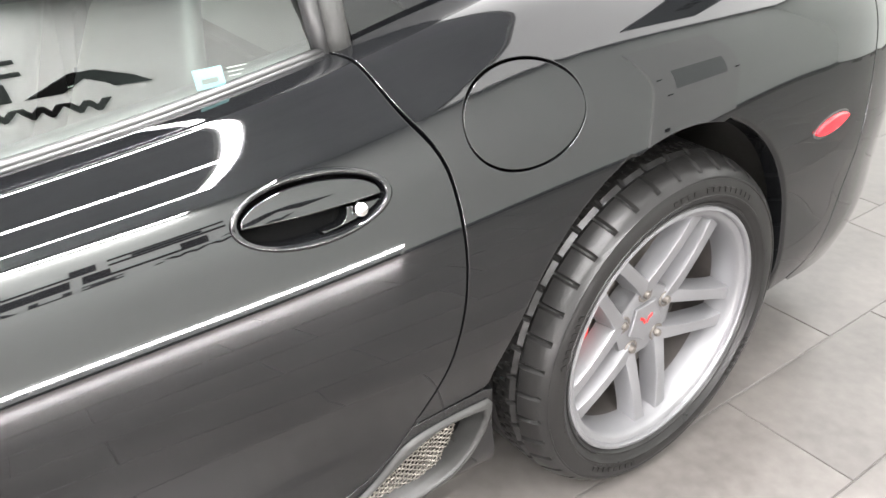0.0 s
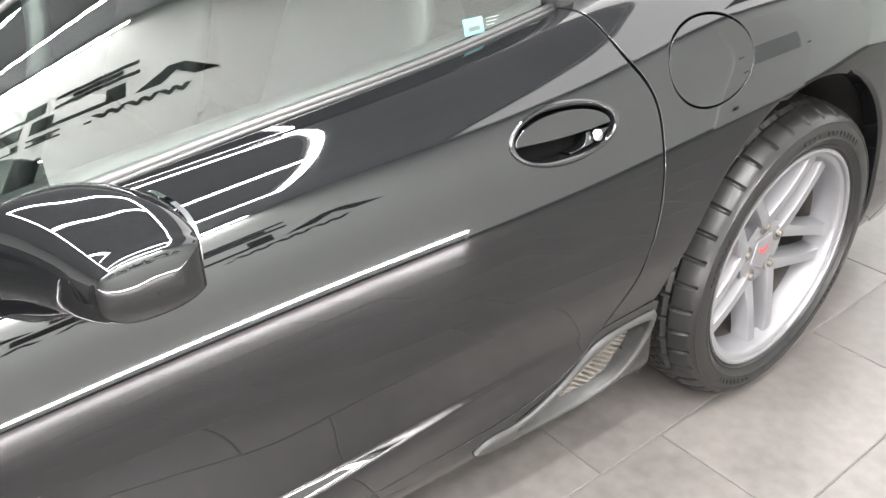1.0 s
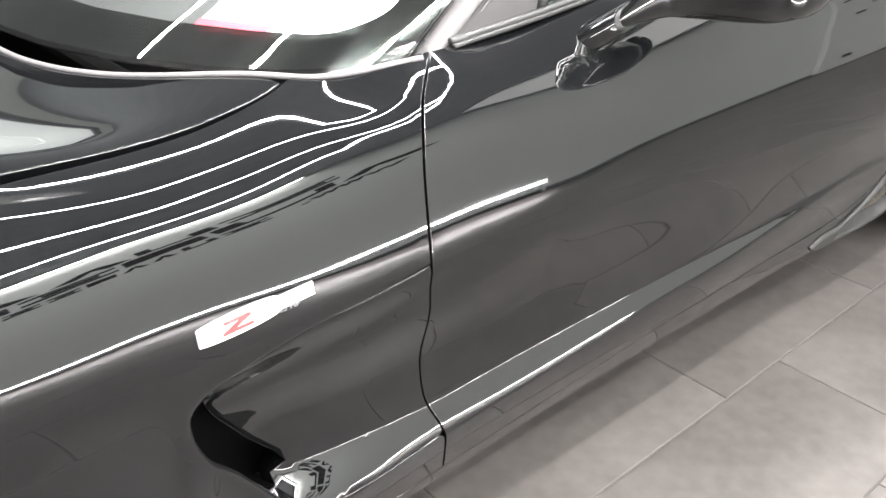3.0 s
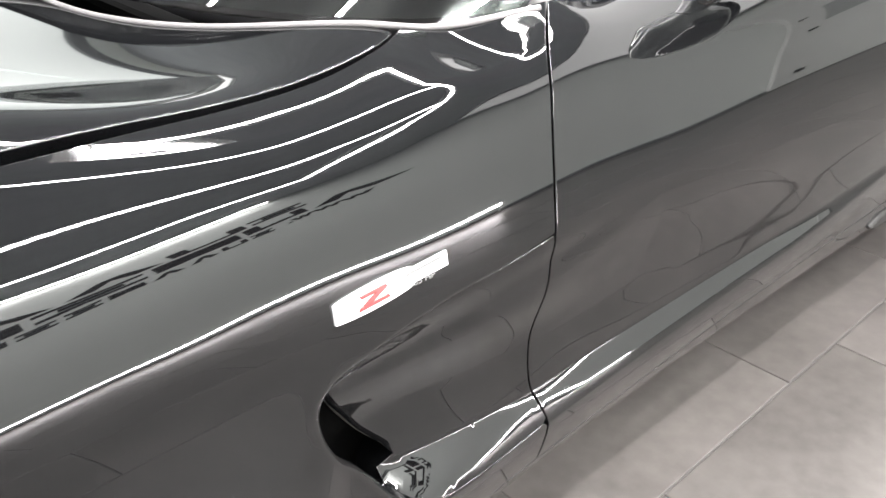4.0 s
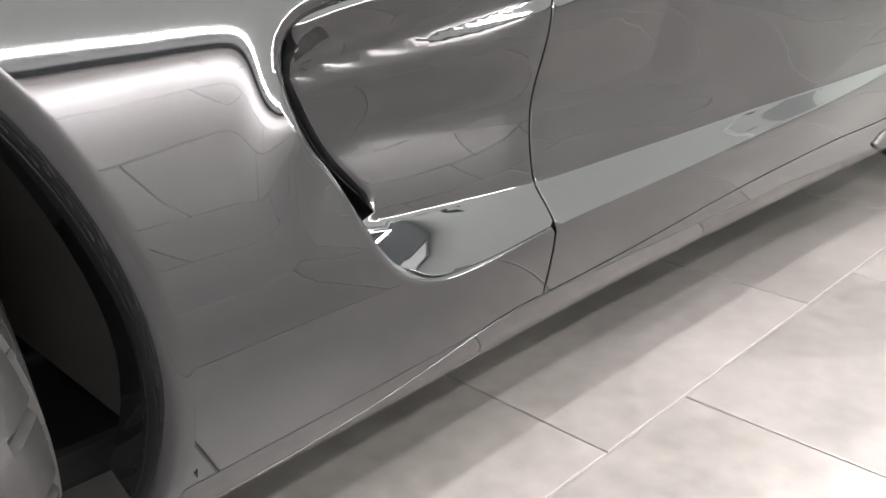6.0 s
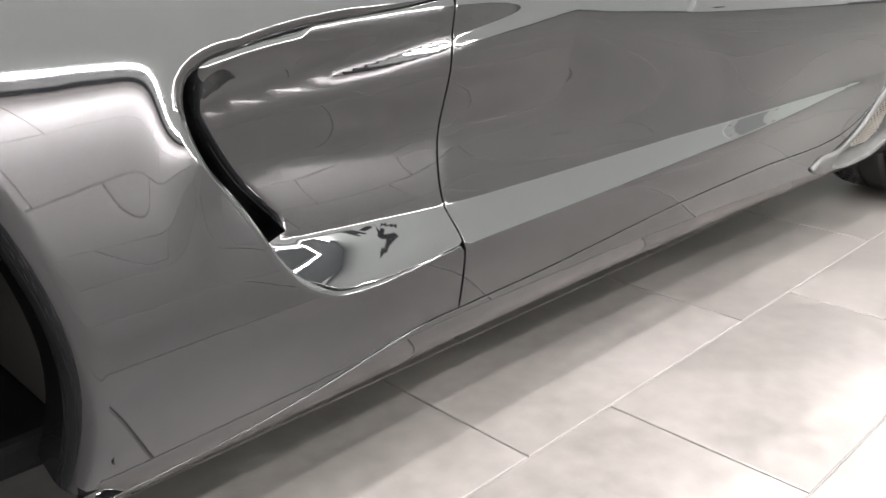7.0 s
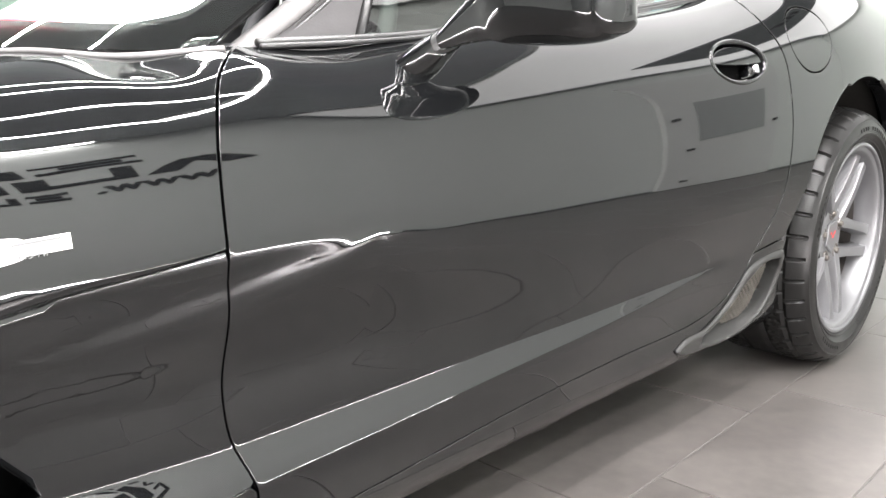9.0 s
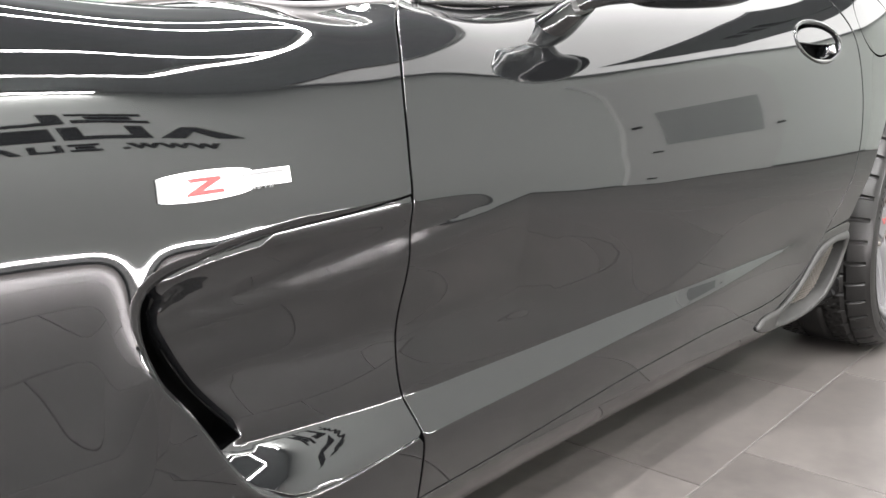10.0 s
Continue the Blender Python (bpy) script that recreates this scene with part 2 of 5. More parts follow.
VS = [0.12, 0.19, 0.26, 0.345, 0.45, 0.52, 0.585, 0.64, 0.68, 0.715, 0.745, 0.77, 0.79, 0.825, 0.95, 1.2, 1.6]
OFF = [0.15, 0.072, 0.032, 0.007, 0.003, 0.0008, 0.0, 0.006, 0.0138, 0.0239, 0.0409, 0.0642, 0.0845, 0.1105, 0.23, 0.48, 0.0]
FRONT_OFF = [0.15, 0.072, 0.032, 0.007, 0.003, 0.0008, 0.0, 0.0056, 0.0138, 0.0257, 0.0443, 0.0666, 0.0853, 0.1159, 0.23, 0.48, 0.0]
ZN = [0.14, 0.185, 0.26, 0.345, 0.45, 0.52, 0.585, 0.64, 0.68, 0.715, 0.745, 0.77, 0.784, 0.797, 0.825, 0.822, 0.824]
ROUND = [0.9, 0.95, 1.108, 1.021, 0.817, 0.799, 0.769, 0.901, 0.947, 0.927, 1.060, 1.032, 1.076, 1.099, 1.1, 1.1]
LIFT = [0.0, 0.02, 0.0505, 0.0505, 0.0288, 0.0071, 0.0, 0.0, 0.0, 0.0, 0.0, 0.0, 0.0, 0.0, 0.0, 0.0]
DIP = [0.02, 0.024, 0.028, 0.028, 0.022, 0.007, 0.0, 0.004, 0.012, 0.024, 0.042, 0.034, 0.02, 0.01, 0.0, 0.0]
COWL = [0.0, 0.0, 0.0026, 0.0014, -0.0023, 0.0012, -0.0039, -0.0001, 0.0079, 0.0088, 0.0033, 0.0021, -0.0007, 0.0, 0.0, 0.0]

# finer waves of the shoulder and of its inner edge, from the fender to the windscreen's foot
FINE_X = [-2.40, -2.24, -2.13, -2.04, -1.96, -1.88, -1.80, -1.72, -1.62, -1.48]
WAVE = [0.0, 0.0022, 0.0046, 0.0058, 0.0066, 0.0086, 0.006, 0.0057, 0.003, 0.0]
EDGE = [0.0, -0.0045, -0.0066, -0.0066, -0.0080, -0.0118, -0.0150, -0.0015, -0.001, 0.0]


def bent(x, xs, ys):
    """A smooth curve through a few values."""
    x = np.atleast_1d(np.asarray(x, float))
    return spline_weights(xs, x) @ np.array(ys)


def ledge(x):
    """The lower and the upper edge of the ledge that closes the hollow below."""
    low = bent(x, [-2.2, -2.0, -1.9, -1.75, -1.6, -1.4, -1.27, -1.13, -0.95, -0.74, -0.5], [0.365, 0.352, 0.338, 0.3375, 0.340, 0.347, 0.353, 0.359, 0.366, 0.379, 0.386])
    return low, np.maximum(bent(x, [-2.2, -1.99, -1.85, -1.75, -1.3, -0.5], [0.400, 0.391, 0.388, 0.384, 0.384, 0.386]), low + 0.005)


def cove(x, z):
    """Depth of the hollow that runs from the fender's scoop along the door."""
    deep = np.maximum(bent(x, [-2.2, -2.07, -1.95, -1.78, -1.67, -1.5, -1.2, -0.9, -0.66, -0.5], [0.085, 0.064, 0.042, 0.0238, 0.0228, 0.0202, 0.0138, 0.0080, 0.0012, 0.0]), 0)
    top = bent(x, [-2.2, -2.08, -2.05, -2.0, -1.87, -1.78, -1.6, -1.4, -0.5], [0.53, 0.548, 0.567, 0.580, 0.594, 0.598, 0.592, 0.575, 0.55])
    wide = np.maximum(bent(x, [-2.2, -1.95, -1.78, -1.66, -1.5, -1.2, -0.5], [0.03, 0.05, 0.09, 0.13, 0.17, 0.20, 0.20]), 0.02)
    low, high = ledge(x)
    lip = np.interp(x, [-1.95, -1.80], [0.28, 0.0])
    # a tight fold under the upper edge that dies out on the door, a near upright band below it, then the hollow's slope
    fold = np.maximum(bent(x, [-2.2, -2.07, -1.95, -1.87, -1.80, -1.74, -1.68, -1.62, -0.5], [0.065, 0.045, 0.021, 0.0105, 0.0066, 0.0038, 0.0012, 0.0, 0.0]), 0) * (x < -1.62)
    tight = np.interp(x, [-2.05, -1.95, -1.87, -1.77, -1.68], [0.05, 0.048, 0.044, 0.034, 0.020])
    mid = top - np.interp(x, [-2.0, -1.87, -1.77, -1.66, -1.58], [0.055, 0.055, 0.044, 0.022, 0.0])
    slope = np.interp(x, [-1.95, -1.87, -1.78, -1.66, -1.5], [0.07, 0.085, 0.10, 0.13, 0.17]) + (wide - 0.17) * step(-1.5, -1.2, x)
    down = fold * (lip + (1 - lip) * step(0, 1, (top - z) / tight)) + (deep - fold) * (lip + (1 - lip) * step(0, 1, (mid - z) / slope))
    return down * (0.2 * step(low, high, z) + 0.8 * np.clip((z - low) / (high - low), 0, 1))


def skin(x, v, hollow=True):
    """Places on the left side's skin."""
    x, v = np.atleast_1d(np.asarray(x, float)), np.atleast_1d(np.asarray(v, float))
    wx, wv = spline_weights(XS, x), spline_weights(VS, v)
    belt, top = wx @ np.array(BELT), wx @ np.array(TOP)
    k = (top - 0.585) / 0.212
    soft = wx @ np.array(ROUND)
    ahead = step(-1.25, -1.70, x)[:, None]
    zn, off = np.array(ZN)[None, :], np.array(OFF)[None, :] * (1 - ahead) + np.array(FRONT_OFF)[None, :] * ahead
    y = belt[:, None] - off * (1 + (soft[:, None] - 1) * np.interp(zn, [0.66, 0.745], [0, 1]))
    y[:, -1] = 0.0
    y[:, -2] = belt * 0.45
    z = np.where(zn > 0.585, 0.585 + (zn - 0.585) * k[:, None], zn)
    lift = wx @ np.array(LIFT)
    z = z + lift[:, None] * np.interp(ZN, [0.26, 0.50, 0.66, 0.79], [0, 1, 1, 0])[None, :]
    z = z - (wx @ np.array(DIP))[:, None] * np.interp(ZN, [0.797, 0.825], [0, 1])[None, :]
    z = z + (wx @ np.array(COWL))[:, None] * np.interp(ZN, [0.74, 0.79], [0, 1])[None, :]
    fine = spline_weights(FINE_X, np.clip(x, FINE_X[0], FINE_X[-1]))
    z = z + (fine @ np.array(WAVE))[:, None] * np.interp(ZN, [0.66, 0.77], [0, 1])[None, :] + (fine @ np.array(EDGE))[:, None] * np.interp(ZN, [0.765, 0.797], [0, 1])[None, :]
    Y, Z = (y * wv).sum(1), (z * wv).sum(1)
    # a slight swelling beside the scoop's front corner
    Y = Y + 0.0058 * np.exp(-0.5 * ((x + 2.078) / 0.014) ** 2 - 0.5 * ((Z - 0.498) / 0.043) ** 2)
    # the front fender's shoulder bends a little more
    Y = Y - 0.0013 * step(-2.02, -2.22, x) * step(0.640, 0.690, Z) - 0.022 * step(-2.06, -2.36, x) * step(0.66, 0.80, Z)
    # a faint character line along the door's front and the fender's end
    Y = Y + 0.0007 * np.exp(-0.5 * ((Z - 0.612) / 0.012) ** 2) * step(-2.06, -1.94, x) * (1 - step(-1.55, -1.30, x))
    # the lower side draws in ahead of the rear wheel
    Y = Y - 0.030 * step(-1.20, -0.60, x) * (1 - step(-0.30, 0.20, x)) * step(0.52, 0.36, Z) * (1 - 0.75 * step(0.33, 0.20, Z))
    if hollow:
        Y = Y - cove(x, Z)
    return np.stack([x, -Y, Z], 1)


def skin_normal(x, v, hollow=True):
    e = 0.0015
    a = skin(x + e, v, hollow) - skin(x - e, v, hollow)
    b = skin(x, v + e, hollow) - skin(x, v - e, hollow)
    n = np.cross(a, b)
    return n / np.linalg.norm(n, axis=1)[:, None]


VTAB = np.linspace(0.125, 1.0, 260)


def at_z(x, z):
    """The section's parameter at height z."""
    zz = skin(np.full_like(VTAB, x), VTAB, False)[:, 2]
    return float(np.interp(z, zz, VTAB))


def at_y(x, y):
    """The section's parameter at half width y, above the belt."""
    vv = np.linspace(0.72, 1.6, 260)
    yy = -skin(np.full_like(vv, x), vv, False)[:, 1]
    return float(np.interp(-y, -yy, vv))


def on_side(pts):
    return [(x, at_z(x, z)) for x, z in pts]


def line(pts, gap=0.012):
    """The same polyline with points every gap or so, rounded through its points."""
    p = np.asarray(pts, float)
    length = np.linalg.norm(np.diff(p, axis=0), axis=1).sum()
    return [tuple(q) for q in curve(p, max(3, int(length / gap)))]


def inside(poly, q):
    p = np.asarray(poly)
    x, y = q[:, 0], q[:, 1]
    r = np.zeros(len(q), bool)
    for (x0, y0), (x1, y1) in zip(p, np.roll(p, -1, 0)):
        c = (y0 > y) != (y1 > y)
        r ^= c & (x < (x1 - x0) * (y - y0) / (y1 - y0 + 1e-15) + x0)
    return r


def shrink(poly, d):
    """The closed polygon moved inwards by d (outwards: minus), whichever way it turns."""
    p = np.asarray(poly, float)
    area = 0.5 * np.sum(p[:, 0] * np.roll(p[:, 1], -1) - np.roll(p[:, 0], -1) * p[:, 1])
    if area < 0:
        p = p[::-1]
    t = np.roll(p, -1, 0) - np.roll(p, 1, 0)
    t /= np.linalg.norm(t, axis=1)[:, None] + 1e-12
    return p + np.broadcast_to(d, len(p))[:, None] * np.stack([-t[:, 1], t[:, 0]], 1)


from mathutils.geometry import delaunay_2d_cdt


def sheet(name, outline, holes=(), mat=None, parent=None, gap=0.0022, grid=0.018, edge=0.014, hollow=True, sink=0.0, label="", both=True, roll=0.0012, lip=None, fine=None, extra=None):
    """A panel of the skin, with its outline and holes in (x, section parameter), turned-in edges and, if both, its mirror image."""
    def rolled(p):
        return np.full(len(p), roll) if lip is None else np.array([lip(*q) for q in p])

    def ordered(p):
        p = np.asarray(p, float)
        return p if np.sum(p[:, 0] * np.roll(p[:, 1], -1) - np.roll(p[:, 0], -1) * p[:, 1]) > 0 else p[::-1]

    outline, holes = ordered(outline), [ordered(h) for h in holes]
    outer = shrink(outline, gap + rolled(outline))
    inner = [shrink(h, -gap - rolled(h))[::-1] for h in holes]
    bends = [rolled(outline), *[rolled(h)[::-1] for h in holes]]
    loops = [outer, *inner]
    lo, hi = outer.min(0), outer.max(0)
    gx, gv = np.meshgrid(np.arange(lo[0], hi[0], grid), np.arange(lo[1], hi[1], grid))
    g = np.stack([gx.ravel(), gv.ravel()], 1)
    if fine:
        fx, fv = np.meshgrid(np.arange(fine[0], fine[1], 0.0032), np.arange(fine[2], fine[3], 0.0032))
        f = np.stack([fx.ravel(), fv.ravel()], 1)
        g = np.concatenate([g[~((g[:, 0] > fine[0]) & (g[:, 0] < fine[1]) & (g[:, 1] > fine[2]) & (g[:, 1] < fine[3]))], f[inside(shrink(outline, gap + 0.006), f)]])
    if extra is not None:
        g = np.concatenate([g[np.array([np.min(np.sum((extra - q) ** 2, 1)) > 0.005**2 for q in g])], extra])
    ok = inside(shrink(outline, gap + 0.0035 if extra is not None else gap + 0.4 * grid), g)
    for h in holes:
        ok &= ~inside(shrink(h, -gap - 0.4 * grid), g)
    g = g[ok]
    allp = np.concatenate([*loops, g])
    near = np.concatenate(loops)
    if len(g):
        far = np.array([np.min(np.sum((near - q) ** 2, 1)) > (0.0035 if extra is not None or fine and fine[0] < q[0] < fine[1] else 0.35 * grid) ** 2 for q in g])
        allp = np.concatenate([*loops, g[far]])
    edges, start, spans = [], 0, []
    for l in loops:
        n = len(l)
        edges += [(start + i, start + (i + 1) % n) for i in range(n)]
        spans.append((start, n))
        start += n
    co, _, faces, _, _, _ = delaunay_2d_cdt([Vector(q) for q in allp], edges, [], 0, 1e-7)[:6]
    co = np.array([(c[0], c[1]) for c in co])
    cen = np.array([co[list(f)].mean(0) for f in faces])
    keep = inside(outer, cen)
    for h in inner:
        keep &= ~inside(h, cen)
    faces = [tuple(f) for f, k in zip(faces, keep) if k]
    pos = skin(co[:, 0], co[:, 1], hollow)
    nor = skin_normal(co[:, 0], co[:, 1], hollow)
    pos = pos - sink * nor
    verts, normals, faces = [tuple(p) for p in pos], [tuple(n) for n in nor], list(faces)
    if edge:
        for (s0, n), bend in zip(spans, bends):
            bend = bend[:, None]
            ids = list(range(s0, s0 + n))
            P, N = pos[ids], nor[ids]
            T = np.roll(P, -1, 0) - np.roll(P, 1, 0)
            T /= np.linalg.norm(T, axis=1)[:, None] + 1e-12
            O = np.cross(T, N)
            prev = ids
            turns = [(bend * math.sin(radians(q)), bend * (1 - math.cos(radians(q))), radians(q)) for q in (22, 45, 68, 90)]
            for out, dep, turn in [*turns, (bend, bend + edge, radians(90))]:
                base = len(verts)
                Q = P + out * O - dep * N
                M = math.cos(turn) * N + math.sin(turn) * O
                M /= np.linalg.norm(M, axis=1)[:, None] + 1e-12
                verts += [tuple(q) for q in Q]
                normals += [tuple(m) for m in M]
                cur = list(range(base, base + n))
                faces += [(prev[i], cur[i], cur[(i + 1) % n], prev[(i + 1) % n]) for i in range(n)]
                prev = cur
    made = []
    for side in ((1, -1) if both else (1,)):
        me = bpy.data.meshes.new(name)
        me.from_pydata([grown((x, y * side, z)) for x, y, z in verts], [], [f if side == 1 else f[::-1] for f in faces])
        me.materials.append(mat)
        me.shade_smooth()
        me.normals_split_custom_set_from_vertices([(a, b * side, c) for a, b, c in normals])
        ob = new(name, me)
        ob.parent = parent
        if label:
            tagged(ob, label)
        made.append(ob)
    return made


def ellipse(cx, cz, a, b, n=64, tilt=0.0, power=2.0):
    out = []
    for i in range(n):
        t = 2 * math.pi * i / n
        c, s = math.cos(t), math.sin(t)
        u, w = a * math.copysign(abs(c) ** (2 / power), c), b * math.copysign(abs(s) ** (2 / power), s)
        out.append((cx + u * math.cos(tilt) - w * math.sin(tilt), cz + u * math.sin(tilt) + w * math.cos(tilt)))
    return out


REAR_X, FRONT_X, AXLE_R, AXLE_F = 0.0, -2.654, 0.331, 0.322


def foot_v(x):
    """The section's parameter along the foot of the side window, which runs inwards to the rear."""
    return at_y(x, float(np.interp(x, [-1.70, -1.52, -0.545], [0.766, 0.760, 0.732])))



car = thing("car", "glossy black two-seat sports coupe parked on grey floor tiles", "car")

front_gap = line([(-1.69, foot_v(-1.69))] + on_side([(-1.735, 0.772), (-1.768, 0.73), (-1.78, 0.67), (-1.784, 0.6), (-1.782, 0.5), (-1.778, 0.4), (-1.762, 0.352), (-1.75, 0.30), (-1.738, 0.247)]))
door_low = line(on_side([(-1.738, 0.247), (-1.62, 0.248), (-1.48, 0.256), (-1.3, 0.270), (-1.1, 0.279), (-0.95, 0.278), (-0.80, 0.274), (-0.70, 0.281), (-0.645, 0.293), (-0.60, 0.314), (-0.560, 0.352), (-0.535, 0.386)]))
rear_gap_low = line(on_side([(-0.535, 0.386), (-0.507, 0.44), (-0.485, 0.51), (-0.470, 0.58), (-0.465, 0.66), (-0.471, 0.72)]))
rear_gap_high = line([*on_side([(-0.471, 0.72), (-0.482, 0.77), (-0.503, 0.815), (-0.525, 0.845)]), (-0.548, at_y(-0.548, 0.768)), (-0.556, foot_v(-0.556))])
sill = line([(x, foot_v(x)) for x in (-0.556, -0.75, -0.9, -1.1, -1.3, -1.5, -1.69)], 0.03)
HANDLE = (-0.663, 0.770)


def ledge_points(x0, x1):
    """Rows of points along the ledge's edges, to keep them crisp."""
    out = []
    for x in np.arange(x0, x1, 0.009):
        low, high = (float(q[0]) for q in ledge([x]))
        out += on_side([(x, z) for z in (low - 0.010, low - 0.003, low + 0.003, 0.65 * low + 0.35 * high, 0.35 * low + 0.65 * high, high - 0.003, high + 0.003, high + 0.010)])
    return np.array(out)


handle_hole = on_side(ellipse(*HANDLE, 0.093, 0.0355))
door = sheet("door", front_gap[:-1] + door_low[:-1] + rear_gap_low[:-1] + rear_gap_high[:-1] + sill[:-1], [handle_hole], PAINT, car, label="glossy black door", grid=0.015, gap=0.0015, fine=(-1.775, -1.55, 0.48, 0.62), extra=ledge_points(-1.775, -0.74))

# front fender, its scoop and the arch
def arch(cx, cz, rx, rz, a0, a1, n=60):
    return [(cx + rx * math.cos(radians(a)), cz + rz * math.sin(radians(a))) for a in np.linspace(a0, a1, n)]


scoop_edge = [(-1.787, 0.603), (-1.87, 0.594), (-2.0, 0.580), (-2.05, 0.566), (-2.075, 0.548), (-2.078, 0.525), (-2.05, 0.476), (-2.008, 0.412), (-1.975, 0.368), (-1.94, 0.347), (-1.883, 0.338), (-1.766, 0.343)]
scoop_line = line(on_side(scoop_edge), 0.008)
FOOT = [(0.0, -2.050), (0.372, -2.026), (0.458, -2.008), (0.564, -1.961), (0.650, -1.902), (0.698, -1.856), (0.724, -1.820), (0.754, -1.748), (0.769, -1.702)]
hood_cut = [(x, at_y(x, y)) for x, y in ((-1.850, 0.718), (-1.885, 0.738), (-1.93, 0.752), (-1.99, 0.762), (-2.05, 0.767), (-2.13, 0.773))] + [(-2.25, at_y(-2.25, 0.786)), (-2.5, at_y(-2.5, 0.745)), (-2.9, at_y(-2.9, 0.66)), (-3.2, at_y(-3.2, 0.60))]
F_ARCH = (FRONT_X / 1.029, 0.30, 0.388, 0.395)
fender_seam = on_side([(-2.205, 0.19), (-2.1, 0.195), (-1.95, 0.215), (-1.85, 0.238), (-1.79, 0.247), (-1.738, 0.247)])
gap_top = [p for p in front_gap if p[1] > at_z(-1.785, 0.603)]
gap_low = [p for p in front_gap if p[1] < at_z(-1.766, 0.343)]
f_arch = on_side(arch(*F_ARCH, 180 + 15, -15))
outline = (gap_top + scoop_line + gap_low + line(fender_seam[::-1])[1:] + f_arch[::-1]
           + [(-3.2, at_z(-3.2, 0.22))] + line(hood_cut[::-1]) + line([hood_cut[0], (-1.825, at_y(-1.825, 0.714)), (-1.80, at_y(-1.80, 0.724)), (-1.745, at_y(-1.745, 0.755)), (-1.69, foot_v(-1.69))])[1:-1])


def fender_lip(x, v):
    """Round edges at the scoop and the wheel arch, tight ones at the gaps."""
    if x < -1.80 and 0.30 < v < 0.63 and x > -2.12:
        corner = max(0.0, 1 - abs(x + 2.075) / 0.05) * max(0.0, 1 - abs(v - 0.555) / 0.06)
        return 0.009 * min(1.0, (-1.80 - x) / 0.12) + 0.014 * corner + 0.0012
    return 0.026 if x < -2.15 and v < 0.735 else 0.0012


fender = sheet("front_fender", outline, (), PAINT, car, label="glossy black front fender with a side scoop", hollow=False, grid=0.016, edge=0.03, gap=0.0015, lip=fender_lip, fine=(-2.16, -2.03, 0.42, 0.60))
cove_outline = line(on_side([(-1.787, 0.603), (-1.87, 0.595), (-2.0, 0.581), (-2.045, 0.570)])) + line(on_side([(-2.056, 0.56), (-2.052, 0.53), (-2.037, 0.49), (-1.993, 0.43), (-1.966, 0.400)])) + line(on_side([(-1.985, 0.392), (-1.985, 0.372), (-1.965, 0.358), (-1.94, 0.345), (-1.883, 0.336), (-1.766, 0.341)])) + [p for p in front_gap if at_z(-1.766, 0.343) < p[1] < at_z(-1.785, 0.603)][::-1]
sheet("scoop_panel", cove_outline, (), PAINT, car, gap=0.0005, grid=0.010, edge=0.05, fine=(-1.92, -1.775, 0.47, 0.62), extra=ledge_points(-1.95, -1.775), lip=lambda x, v: 0.012 if x < -1.955 and v > 0.395 else 0.0012)
# dark sheet added behind the scoop so that its opening shows as shade
sheet("scoop_dark_sheet", on_side([(-2.16, 0.30), (-1.80, 0.30), (-1.80, 0.63), (-2.16, 0.63)]), (), INNER, car, gap=0.0, sink=0.105, edge=0.0, hollow=False, grid=0.05)

rocker_top = line(fender_seam)[:-1] + door_low[:-1] + line(on_side([(-0.535, 0.386), (-0.47, 0.392), (-0.392, 0.397)]))[:-1] + line(on_side([(-0.390, 0.39), (-0.374, 0.30), (-0.352, 0.20)]))
rocker_low = line(on_side([(-0.36, 0.178), (-0.6, 0.174), (-0.8, 0.172), (-1.2, 0.172), (-1.75, 0.170), (-2.19, 0.165)]))
vent_open = line(on_side([(-0.69, 0.236), (-0.634, 0.258), (-0.582, 0.290), (-0.530, 0.334), (-0.494, 0.351), (-0.405, 0.353)])) + line(on_side([(-0.400, 0.335), (-0.404, 0.308), (-0.420, 0.272), (-0.455, 0.237)])) + line(on_side([(-0.50, 0.217), (-0.57, 0.209), (-0.66, 0.217), (-0.69, 0.223)]))
sheet("rocker_panel", rocker_top + rocker_low, [shrink(vent_open, -0.006)], PAINT, car, grid=0.02, gap=0.0008)

# rear quarter
FUEL = (-0.350, 0.813)
fuel_hole = on_side(ellipse(*FUEL, 0.097, 0.0645))
R_ARCH = (-0.040, 0.340, 0.365, 0.388)
r_arch = on_side(arch(*R_ARCH, 169.5, 2))
quarter_top = line([(-0.556, foot_v(-0.556)), (-0.47, foot_v(-0.545) + 0.012), (-0.2, 0.925), (0.2, 0.935), (0.58, 0.93)])
quarter = (rear_gap_low[::-1][::-1] + rear_gap_high[1:] + quarter_top[1:]
           + line([(0.575, 0.93), *on_side([(0.565, 0.74), (0.56, 0.62), (0.53, 0.45), (0.47, 0.33), (0.40, 0.29)])])[1:] + on_side([(0.335, 0.28)]) + r_arch[::-1] + on_side([(-0.408, 0.4005), (-0.44, 0.3965), (-0.48, 0.3925)]))
sheet("rear_quarter", quarter, [fuel_hole], PAINT, car, label="glossy black rear quarter panel", grid=0.016, edge=0.028, lip=lambda x, v: 0.0012 + 0.0078 * min(1.0, max(0.0, (x + 0.398) / 0.06)) if x < 0.34 and v < 0.66 else 0.0012)
sheet("fuel_door", fuel_hole, (), PAINT, car, grid=0.012, gap=-0.0008, roll=0.0008)
bumper = line([(0.575, 0.93), *on_side([(0.565, 0.74), (0.56, 0.62), (0.53, 0.45), (0.47, 0.33), (0.41, 0.29)])]) + line(on_side([(0.43, 0.275), (0.7, 0.25), (0.93, 0.25)])) + line([(0.945, 0.3), (0.948, 0.5), (0.945, 0.93)])
sheet("rear_bumper", bumper, (), PAINT, car, grid=0.03)
